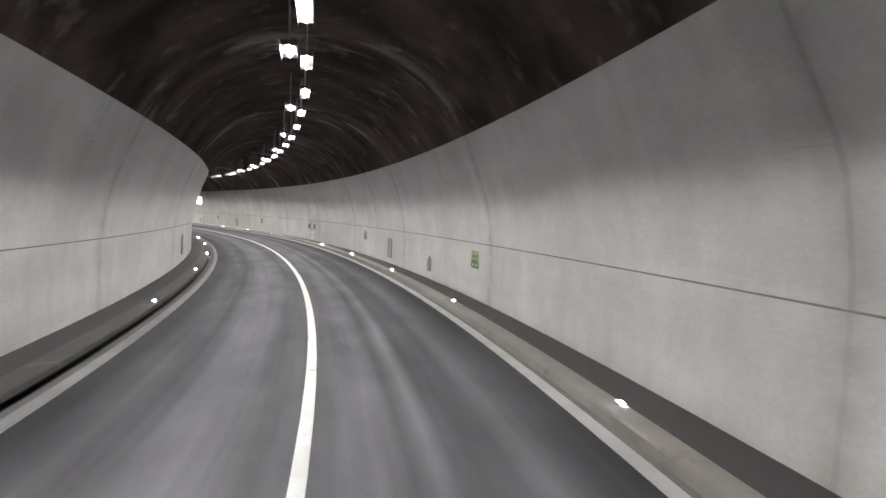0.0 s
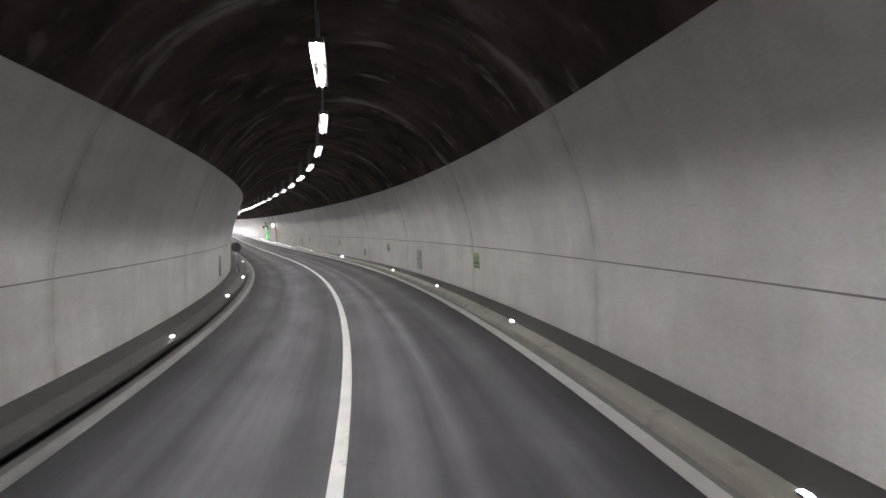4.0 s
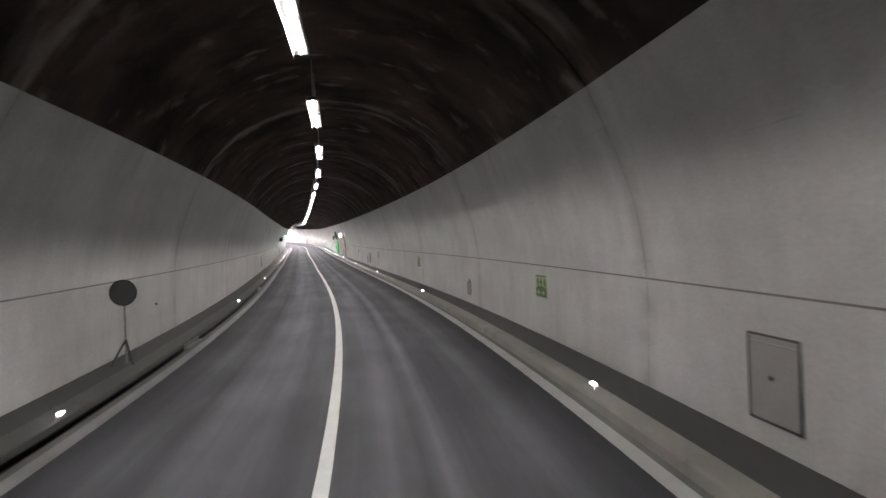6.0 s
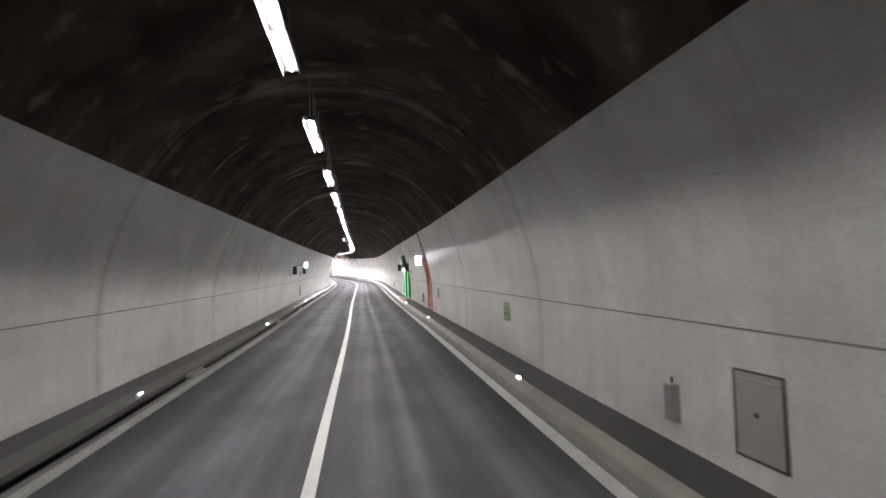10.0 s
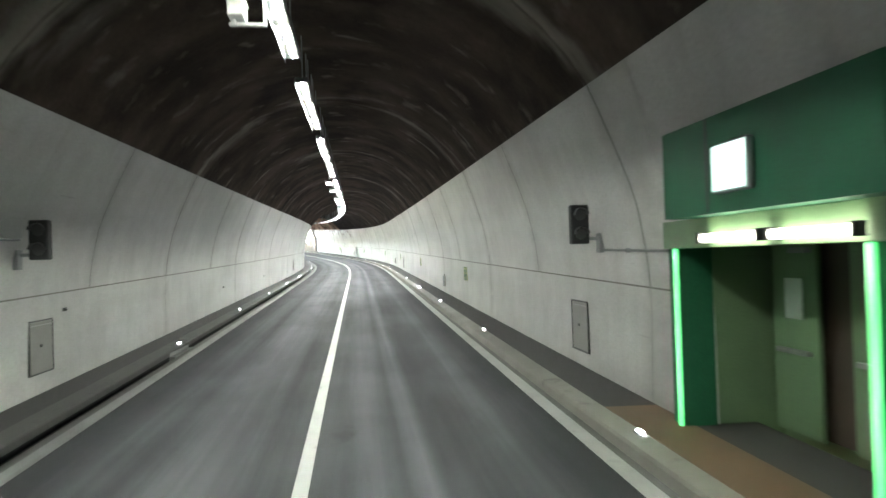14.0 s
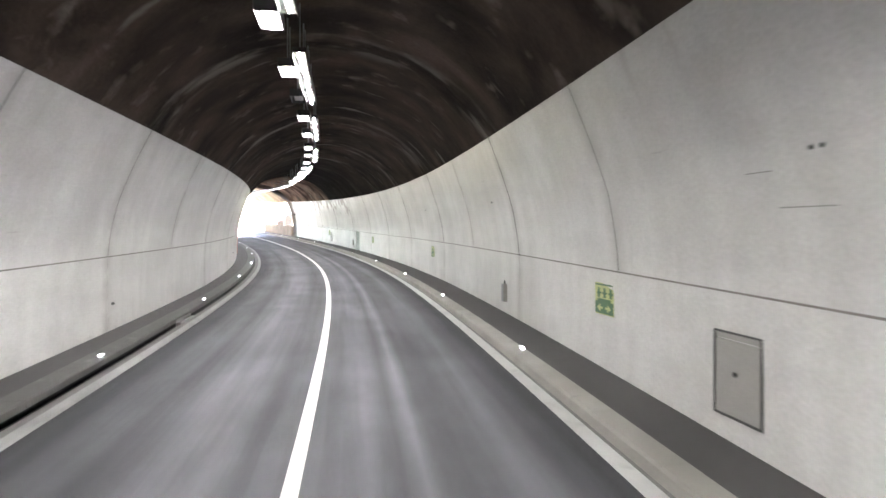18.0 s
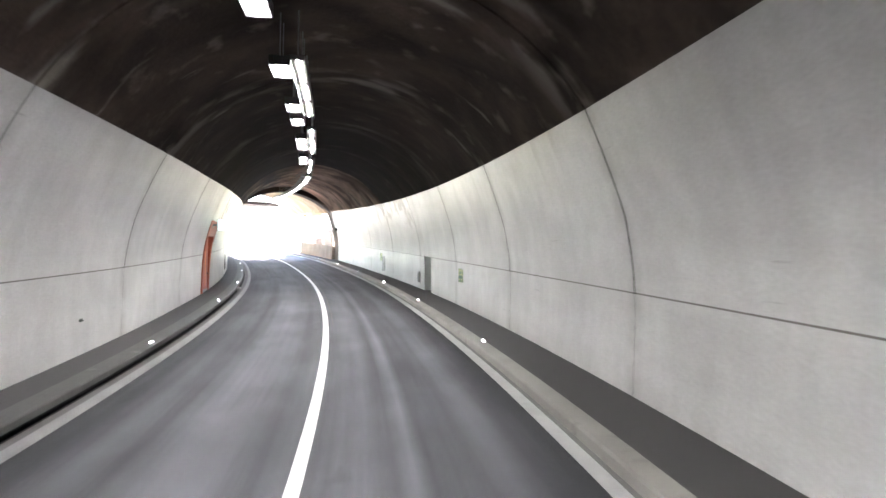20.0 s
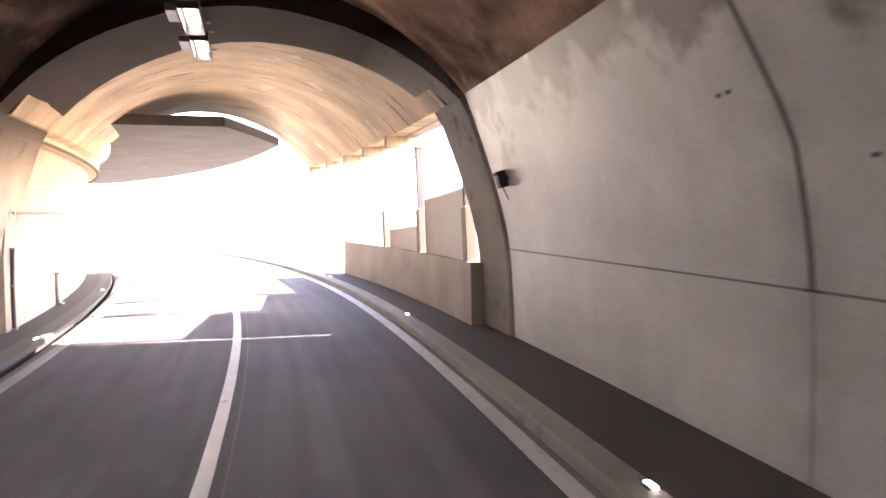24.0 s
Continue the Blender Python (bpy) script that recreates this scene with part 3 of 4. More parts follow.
# long dark scrapes on the lining
for s_, e_, z_ in ((129.3, 130.8, 3.25), (129.2, 130.0, 3.01), (238.5, 239.2, 3.25), (238.4, 239.6, 2.88), (250.7, 251.5, 2.90), (251.5, 251.95, 3.26)):
    sweep("scrape", lambda s: [(wall_u(1, s, z) + d, z) for d, z in ((-0.003, z_ - 0.006), (-0.003, z_ + 0.006), (0.02, z_ + 0.006), (0.02, z_ - 0.006))], s_, e_, JOINT_P, walls[1])


def vault_section(s, drop=0.0, thick=0.5):
    r, l = wall_u(1, s, BORDER), wall_u(-1, s, BORDER)
    mid, half, rise = (r + l) / 2, (r - l) / 2, 2.37
    rad = (half * half + rise * rise) / (2 * rise)
    cz = BORDER + rise - rad
    a0 = math.asin(min(half / rad, 1.0))
    pts = [(mid + (rad - drop) * math.sin(a0 * k / 9), cz + (rad - drop) * math.cos(a0 * k / 9)) for k in range(9, -10, -1)]
    out = [(mid + (rad + thick) * math.sin(a0 * k / 9), cz + (rad + thick) * math.cos(a0 * k / 9)) for k in range(-9, 10)]
    return pts + out


def vault(name, joints, mat):
    """One mesh: the rings of the vault between the joints, and the recessed strips in them."""
    verts, faces, along, arc, seam = [], [], [], [], []

    def ring(s0, s1, drop):
        n = max(1, int((s1 - s0) / 2.5))
        base = len(verts)
        for i in range(n + 1):
            s = s0 + (s1 - s0) * i / n
            sec = vault_section(s, drop)
            verts.extend(at(skew(s, u), u, z) for u, z in sec)
            along.extend([s] * len(sec))
            arc.extend([0.6 * (k - 9) for k in range(19)] + [0.6 * (9 - k) for k in range(19)])
            seam.extend([min(s - s0, s1 - s)] * len(sec))
        k = len(sec)
        for i in range(n):
            for j in range(k):
                p, q = base + i * k + j, base + i * k + (j + 1) % k
                faces.append((p, q, q + k, p + k))
        faces.append(tuple(range(base, base + k)))
        faces.append(tuple(range(base + n * k, base + n * k + k)))
    for a, b_ in zip(joints, joints[1:]):
        a, b_ = (q if q >= PORTAL else q + lean(BORDER) for q in (a, b_))
        ring(a + 0.035, b_ - 0.035, 0.0)
        if b_ < PORTAL:
            ring(b_ - 0.035, b_ + 0.035, -0.05)
    ob = mesh_object(name, verts, faces, mat, None, True)
    for key, vals in (("along", along), ("arc", arc), ("seam", seam)):
        ob.data.attributes.new(key, "FLOAT", "POINT").data.foreach_set("value", vals)
    return ob


tagged(vault("ceiling", [j for j in JOINTS if j <= 317.1], VAULT), "dark soot-blackened concrete vault above the painted walls", "tunnel vault", kind="structure")
tagged(vault("ceiling_exit", [j for j in JOINTS if j >= 317.1], VAULT_EXIT), "brown-stained concrete vault near the portal, coloured lighter for the daylight there", "tunnel vault", kind="structure")


for side in (1, -1):
    tagged(sweep("border_strip", lambda s: [(wall_u(side, s, BORDER) + side * d, z) for d, z in ((0.10, 4.97), (0.46, 4.97), (0.46, 5.38), (0.02, 5.20))], -60, PORTAL - 0.1, VAULT), "dark mortar strip behind the foot of the vault", "mortar joint", kind="structure")


def full_section(s, inner=0.0, thick=0.4):
    """The whole arch from floor to floor, as a band."""
    zs = PROFILE_Z
    rr = [(wall_u(1, s, z) - inner, z) for z in zs]
    ll = [(wall_u(-1, s, z) + inner, z) for z in reversed(zs)]
    v = vault_section(s, inner, 0.0)[:19]
    line = rr + v[1:-1] + ll
    mid = (rr[0][0] + ll[-1][0]) / 2
    out = []
    for u, z in reversed(line):
        d = Vector((u - mid, max(z - 2.5, 0.0)))
        d.normalize()
        out.append((u + d.x * thick, z + d.y * thick))
    return line + out


# unseen closing wall far behind the start, added to keep outside light out
tagged(sweep("wall_back", lambda s: [(-6, -0.4), (6, -0.4), (6, 8), (-6, 8)], -60.6, -60.0, VAULT, cut=False), "unseen dark wall added to close the tunnel behind the start", "tunnel wall", kind="structure")


# ---- portal and gallery ----
def portal_band(name, rows, mat):
    """A ring round the opening: rows of distance past the lining's end, step inwards, drop of the crown, and slant."""
    verts, faces, rise = [], [], []
    for ds, inner, crown, slant in rows:
        sec = full_section(342.1, inner, 0.0)
        sec = [(u, z - crown * min(max((z - 4.7) / 2.4, 0.0), 1.0) ** 0.8) for u, z in sec]
        half = sec[:len(sec) // 2]
        verts += [at(PORTAL + ds - (SKEW + slant) * u, u, z) for u, z in half]
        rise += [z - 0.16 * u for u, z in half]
    k, n = len(half), len(rows)
    for i in range(n - 1):
        faces += [(i * k + j, i * k + j + 1, (i + 1) * k + j + 1, (i + 1) * k + j) for j in range(k - 1)]
    faces += [((n - 1) * k + j, (n - 1) * k + j + 1, j + 1, j) for j in range(k - 1)]
    faces += [tuple(i * k for i in range(n)), tuple(i * k + k - 1 for i in range(n))]
    ob = mesh_object(name, verts, faces, mat)
    ob.data.attributes.new("rise", "FLOAT", "POINT").data.foreach_set("value", rise)
    return ob


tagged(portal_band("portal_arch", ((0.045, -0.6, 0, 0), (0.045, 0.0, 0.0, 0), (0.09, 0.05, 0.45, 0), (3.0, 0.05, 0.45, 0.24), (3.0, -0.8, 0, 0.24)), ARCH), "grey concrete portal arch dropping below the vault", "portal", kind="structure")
tagged(portal_band("portal_joint", ((-0.1, -0.5, 0, 0), (-0.1, -0.03, 0, 0), (0.1, -0.03, 0, 0), (0.1, -0.5, 0, 0)), JOINT), "dark open joint between the lining and the portal arch", "joint", kind="structure")

# arched canopy beyond the portal, left wall, parapet
def canopy_section(s):
    v = vault_section(340, 0.15, 0.0)[:19]
    line = [(5.0, 5.0)] + v + [(-5.0, 4.85)]
    line = [(u, z - 0.10 * max(z - 5.0, 0)) for u, z in line]
    return line + [(u * 1.05, z + 0.45) for u, z in reversed(line)]


def skewed(name, section, s0, s1, mat, k, step=1.5):
    n = int((s1 - s0) / step)
    verts, faces = [], []
    for i in range(n + 1):
        s = s0 + (s1 - s0) * i / n
        sec = section(s)
        verts += [at(s - SKEW * u * max(1 - (s - s0) / 6, 0) + k * u * max((s - s0 - 6) / max(s1 - s0 - 6, 1), 0), u, z) for u, z in sec]
    m = len(sec)
    for i in range(n):
        faces += [(i * m + j, i * m + (j + 1) % m, (i + 1) * m + (j + 1) % m, (i + 1) * m + j) for j in range(m)]
    faces += [tuple(range(m)), tuple(range(n * m, n * m + m))]
    ob = mesh_object(name, verts, faces, mat)
    ob.data.attributes.new("along", "FLOAT", "POINT").data.foreach_set("value", [s0 + (s1 - s0) * (i // m) / n for i in range(m * (n + 1))])
    ob.data.attributes.new("arc", "FLOAT", "POINT").data.foreach_set("value", [0.6 * min(i % m, m - i % m) for i in range(m * (n + 1))])
    return ob


tagged(skewed("canopy", canopy_section, 343.0, 357.5, CANOPY, 0.55), "ochre sunlit concrete canopy arched over the road", "canopy", kind="structure")
tagged(sweep("canopy_beam", lambda s: [(4.88, 4.98), (5.3, 4.98), (5.3, 5.24), (4.88, 5.24)], 343.4, 353.0, CONCRETE, cut=False), "concrete edge beam under the canopy", "beam", kind="structure")
tagged(sweep("wall_gallery_left", lambda s: [(-5.8, -0.3), (-5.27, -0.3), (-5.25, 1.9), (-5.0, 4.82), (-5.8, 4.82)], 346.6, 376.0, CONCRETE_L, cut=False), "pale stained concrete side wall beyond the portal", "wall", kind="structure")


def roof_slab():
    """A flat slab whose near edge runs square and then aslant."""
    verts, faces = [], []
    for i in range(17):
        for z in (5.8, 6.15):
            for u in (-4.0, -1.5, 0.0, 1.3, 2.65):
                s0 = 352.0 + 2.2 * max(u, 0.0)
                verts.append(at(s0 + (398.0 - s0) * i / 16, u, z))
    for i in range(16):
        for k in range(9):
            if k != 4:
                faces.append((10 * i + k, 10 * i + k + 1, 10 * i + k + 11, 10 * i + k + 10))
        for k in (0, 4):
            faces.append((10 * i + k, 10 * i + k + 5, 10 * i + k + 15, 10 * i + k + 10))
    for i in (0, 16):
        faces += [(10 * i + k, 10 * i + k + 1, 10 * i + k + 6, 10 * i + k + 5) for k in range(4)]
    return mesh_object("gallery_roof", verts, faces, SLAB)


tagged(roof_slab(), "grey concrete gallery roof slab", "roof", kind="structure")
tagged(sweep("canopy_beam_left", lambda s: [(-5.25, 4.80), (-4.55, 4.80), (-4.42, 5.75), (-5.25, 5.95)], 346.8, 376.0, CANOPY, cut=False), "stained ochre edge beam under the canopy", "beam", kind="structure")
tagged(sweep("drip_edge", lambda s: [(-4.62, 4.76), (-4.53, 4.74), (-4.51, 4.80), (-4.62, 4.80)], 346.8, 376.0, JOINT, cut=False), "dark ragged drip edge under the canopy beam", "drip edge", kind="structure")
tagged(sweep("parapet", lambda s: [(4.97, -0.3), (5.35, -0.3), (5.35, 1.6), (5.02, 1.6)], 342.4, 356.5, CONCRETE_L, cut=False, step=1.5), "stained concrete parapet wall", "parapet", kind="structure")


def post(s, top):
    ob = thing("gallery_post", frame_at(s, 5.18, 0), "dark steel post standing on the parapet", "post", "gallery posts")
    b = box(-0.09, 0.09, -0.08, -0.065, 1.6, top)
    box(-0.09, 0.09, 0.065, 0.08, 1.6, top, b=b)
    box(-0.008, 0.008, -0.065, 0.065, 1.6, top, b=b)
    part("profile", b, BLACK, ob)
    part("stub", box(-0.13, 0.13, -0.15, 0.15, 1.58, 2.84, 0.02), PASSAGE, ob, "dark brown post stub")
    part("base_plate", box(-0.12, 0.12, -0.13, 0.13, 2.84, 2.865, 0.004), STEEL, ob)
    return ob


for s, top in ((342.9, 4.62), (346.9, 4.62), (350.9, 2.9)):
    post(s, top)
for s, top in ((343.0, 3.27), (347.0, 2.35)):
    ob = thing("screen_panel", frame_at(s, 5.18, 0), "rust-brown screen panel between two posts", "screen", "screen panels")
    part("sheet", box(-0.02, 0.02, 0.0, 3.8, 1.67, top, 0.004), BROWN, ob)
    part("bottom_rail", box(-0.03, 0.03, 0.0, 3.8, 1.60, 1.67, 0.006), STEEL, ob)
    part("top_rail", box(-0.03, 0.03, 0.0, 3.8, top, top + 0.05, 0.006), STEEL, ob)
for k in range(11):
    ob = thing("gallery_beam", frame_at(346.9 + 3.0 * k, 0, 0), "concrete canopy cross beam over the parapet", "beam", "gallery beams")
    part("beam", box(4.2, 6.6, -0.12, 0.12, 4.62, 4.95, 0.02), CONCRETE, ob)
for k in range(6):
    for side in (-1,):
        ob = thing("gallery_column", frame_at(362.0 + 7.5 * k, 6.0 if side > 0 else -6.0, 0), "round-edged concrete gallery column", "column", "gallery columns")
        part("shaft", box(-0.2, 0.2, -0.2, 0.2, -0.6, 6.80, 0.05), CONCRETE_L, ob)

# ground outside, from the portal to the horizon
gz = at(372, 0, 0).z - 0.55
hd = heading(342)
fw, rt = Vector((-math.sin(hd), math.cos(hd), 0)), Vector((math.cos(hd), math.sin(hd), 0))
o_ = at(343.5, 0, 0)
gv = []
for f, w in ((1.0, 9), (60, 120), (400, 900), (4000, 4500)):
    for side in (-1, 0, 1):
        q = o_ + fw * f + rt * (w * side)
        gv.append((q.x, q.y, gz if f > 5 else o_.z - 0.55))
gf = [(3 * i + j, 3 * i + j + 1, 3 * i + j + 4, 3 * i + j + 3) for i in range(3) for j in range(2)]
tagged(mesh_object("ground", gv, gf, EARTH), "dry earth and grass beyond the gallery", "ground", kind="structure")
# ---- lamps ----
def lamp(length, width, drop, mat, ballast=False, label="lit linear luminaire in a grey housing under the vault"):
    """A luminaire hung from the vault: its origin is at the diffuser's middle, y along the road."""
    ob = thing("tunnel_lamp", Matrix(), label, "lamp", "tunnel lamps")
    h, w = length / 2, width / 2
    k = w + 0.085
    b = box(-k - 0.015, -k, -h - 0.03, h + 0.03, -0.07, 0.10)
    box(k, k + 0.015, -h - 0.03, h + 0.03, -0.07, 0.10, b=b)
    box(-k, k, -h - 0.03, -h - 0.012, -0.07, 0.10, b=b)
    box(-k, k, h + 0.012, h + 0.03, -0.07, 0.10, b=b)
    box(-k - 0.015, k + 0.015, -h - 0.03, h + 0.03, 0.10, 0.13, b=b)
    part("housing", b, DARKGREY, ob, "dark steel housing")
    part("diffuser", box(-w, w, -h, h, 0.0, 0.05), mat, ob, "unlit white diffuser" if mat is WHITE else "bright white diffuser")
    if ballast:
        part("ballast", box(-k - 0.24, -k - 0.05, -h * 0.55, h * 0.35, 0.0, 0.12, 0.012), STEEL, ob, "grey ballast box beside the lamp")
        for y in (-h * 0.9, h * 0.9):
            part("cross_arm", box(-k - 0.10, k + 0.12, y - 0.02, y + 0.02, 0.131, 0.16, 0.004), STEEL, ob)
    for y in (-h * 0.7, h * 0.7):
        part("hanger", rod((0, y, 0.13), (0, y, drop), 0.014, 8), STEEL, ob)
    return ob


def skirted_lamp(length, half, drop, mat, right, left):
    """A luminaire whose side skirts cut its light off at a height on each wall."""
    ob = thing("tunnel_lamp", Matrix(), "lit linear luminaire in a grey skirted housing under the vault", "lamp", "tunnel lamps")
    h = length / 2
    b = box(-half - 0.012, half + 0.012, -h - 0.02, h + 0.02, 0.06, 0.10, 0.006)
    box(half, half + 0.012, -h - 0.02, h + 0.02, -half * right, 0.06, b=b)
    box(-half - 0.012, -half, -h - 0.02, h + 0.02, -half * left, 0.06, b=b)
    for y in (-h - 0.02, h + 0.008):
        box(-half, half, y, y + 0.012, -0.012, 0.06, b=b)
    part("housing", b, DARKGREY, ob, "dark steel housing with side skirts")
    part("diffuser", box(-half * 0.09, half * 0.09, -h, h, 0.0, 0.004), mat, ob, "bright white diffuser")
    for y in (-h * 0.7, h * 0.7):
        part("hanger", rod((0, y, 0.10), (0, y, drop), 0.014, 8), STEEL, ob)
    return ob


def place_lamps(first, spots):
    """Copies of one lamp at (s, u); the first one goes to the first spot."""
    z = 6.3
    for i, (s, u) in enumerate(spots):
        m = frame_at(s, u, z)
        if i == 0:
            first.matrix_world = m
        else:
            copy_thing(first, m)


place_lamps(skirted_lamp(1.85, 0.135, 1.10, LAMP, 0.53, 0.76), [(66.6 + 8.06 * k + d, -0.42) for k in range(11) for d in (-0.98, 0.98)] + [(s + d, -0.42) for s in (154.9, 162.6) for d in (-0.98, 0.98)]
             + [(170.0 + 7.7 * k + d, -0.42) for k in range(7) for d in (-1.92, 0.0, 1.92)])
place_lamps(skirted_lamp(1.4, 0.135, 1.12, LAMP, 0.60, 0.68), [(s, -0.24) for s in np.arange(-46.0, 62, 4.1)])
place_lamps(skirted_lamp(1.1, 0.17, 1.08, LAMP_W, 0.58, 0.70), [(s, -0.62) for s in np.arange(-47.0, 60, 8.2)])
# rows of three up to the portal, with strong square lamps beside them
BRIGHT_C = (229.2, 234.5, 242.7, 245.7, 248.2, 257.2, 261.05, 267.75)
BRIGHT_D = (271.9, 276.4, 279.8, 284.2, 288.1, 292.0, 294.1, 298.0, 299.75, 303.4, 305.1)
place_lamps(skirted_lamp(1.85, 0.135, 1.10, LAMP, 0.53, 0.76), [(s + d, float(np.interp(s, [255, 290], [-0.42, -0.57]))) for s in (222.75, 230.5, 238.2, 246.15, 254.0, 262.4, 270.9, 280.6, 290.3, 298.7, 307.5) for d in (-1.92, 0.0, 1.92)])
place_lamps(lamp(0.9, 0.22, 1.06, LAMP_C), [(s, -0.78) for s in BRIGHT_C])
place_lamps(lamp(0.9, 0.22, 1.06, LAMP_D), [(s, float(np.interp(s, [270, 285], [-0.78, -0.93]))) for s in BRIGHT_D])
place_lamps(lamp(0.9, 0.22, 1.06, WHITE, label="unlit square luminaire in a grey housing under the vault"), [(252.8, -0.78), (264.4, -0.78)])
place_lamps(lamp(1.35, 0.16, 1.08, LAMP_E, True), [(s, -0.46) for s in np.arange(313.4, 345, 2.12)])


# ---- kerb studs ----
def stud():
    ob = thing("kerb_light", Matrix(), "small lit LED guide light on the kerb", "guide light", "kerb lights")
    b = box(-0.05, 0.05, -0.07, 0.07, 0.0, 0.035, 0.012)
    part("case", b, DARKGREY, ob)
    part("lens", box(-0.034, 0.034, -0.074, 0.05, 0.012, 0.046, 0.010), STUD, ob, "white lit lens")
    return ob


st = stud()
spots = [-61.4, -50.6, -39.8, -29.0, -18.2, -7.2, 3.6, 14.3, 24.9, 36.0, 46.9, 57.2, 68.2, 78.9, 90.3, 111.0, 131.2, 152.4, 172.6, 188.5, 199.0, 209.3, 219.0, 228.4, 238.0, 248.4, 258.5,
         268.8, 279.3, 290.8, 302.3, 313.0, 323.5, 333.8, 344.3, 355.0, 366.0, 377.0]
for i, s in enumerate(spots):
    for side in (1, -1):
        q = s if side > 0 else s + 0.9
        u = 4.12 + drift(q) if side > 0 else -4.30
        m = frame_at(q, u, (0.163 if side > 0 else 0.205) + FALL * u)
        if i == 0 and side == 1:
            st.matrix_world = m
        else:
            copy_thing(st, m)

# kerb stones
def kerb_stones(parent, section, mat, pitch):
    near = int((352 + 12) / pitch)
    sweep("kerb_stretch", section, S0, -12, mat, parent, 3, cut=False)
    for i in range(near):
        a = -12 + i * (364 / near)
        sweep("kerb_stone", section, a + 0.004, a + 364 / near - 0.004, mat, parent, 1.6, cut=False)
    sweep("kerb_stretch", section, 352, S1, mat, parent, 3, cut=False)


kerb_stones(kerb_r, kerb_right, KERB, 2.0)
kerb_stones(kerb_l, kerb_left, KERB_L, 2.0)


# ---- recesses ----
def recess(name, side, s0, s1, top, depth, mat, label):
    """A box-shaped recess behind an opening of the lining: back, two cheeks and a soffit."""
    a, b_ = (s0, s1)
    mid = (a + b_) / 2
    half = (b_ - a) / 2
    ob = tagged(new(name), label, "recess", kind="structure")
    ob.matrix_world = frame_at(mid, wall_u(side, mid, 0.5), 0, 0 if side > 0 else 180)
    d0 = 0.012
    part("back", box(depth, depth + 0.15, -half - 0.15, half + 0.15, -0.2, top + 0.3), mat, ob)
    for y in (-1, 1):
        part("cheek", box(d0, depth, *sorted((y * half, y * (half + 0.15))), -0.2, top + 0.3), mat, ob)
    part("soffit", box(0.30, depth, -half, half, top, top + 0.3), mat, ob)
    return ob


recess("recess_sos", 1, 53.9, 55.3, 2.02, 0.55, NICHE, "pale painted emergency recess in the wall")
recess("recess_refuge", 1, 306.3, 307.95, 2.05, 0.85, NICHE, "pale green-white refuge recess in the wall")
# door green on the recess walls stands for the green light in there
recess("recess_exit", 1, 195.9, 199.3, 2.62, 1.3, GREEN_D, "recess of the emergency exit, its green light put into the wall colour")
recess("recess_door_a", -1, 54.3, 56.6, 2.95, 0.4, RED_D, "red recess of a service door")
recess("recess_door_b", -1, 306.6, 309.3, 2.95, 0.4, RED_D, "red recess of a service door")
recess("recess_door_c", 1, 178.3, 180.6, 3.0, 0.4, RED_D, "red recess of a service door")


# ---- wall things ----
def hatch(side, s, w=0.95, z0=0.5, z1=1.5):
    ob = thing("wall_hatch", on_wall(side, s, (z0 + z1) / 2) @ pose(-0.010, 0, 0), "grey steel inspection hatch in the tunnel wall", "hatch", "wall hatches")
    h, t = w / 2, (z1 - z0) / 2
    b = box(-0.02, 0.02, -h, -h + 0.022, -t, t)
    box(-0.02, 0.02, h - 0.022, h, -t, t, b=b)
    box(-0.02, 0.02, -h + 0.022, h - 0.022, t - 0.022, t, b=b)
    box(-0.02, 0.02, -h + 0.022, h - 0.022, -t, -t + 0.022, b=b)
    part("frame", b, DARKGREY, ob)
    part("door", box(-0.012, 0.02, -h + 0.027, h - 0.027, -t + 0.027, t - 0.10, 0.004), HATCH, ob)
    part("top_rail", box(-0.012, 0.02, -h + 0.027, h - 0.027, t - 0.09, t - 0.027, 0.004), HATCH, ob)
    part("lock", rod((-0.03, 0.03, 0.02), (-0.01, 0.03, 0.02), 0.03, 10), BLACK, ob)
    return ob


for side, ss in ((1, (29.4, 86.8, 144.4, 203.7, 252.5, 320.5)), (-1, (30.5, 87.4, 145.5, 204.3, 254.4, 321.0))):
    for s in ss:
        hatch(side, s)


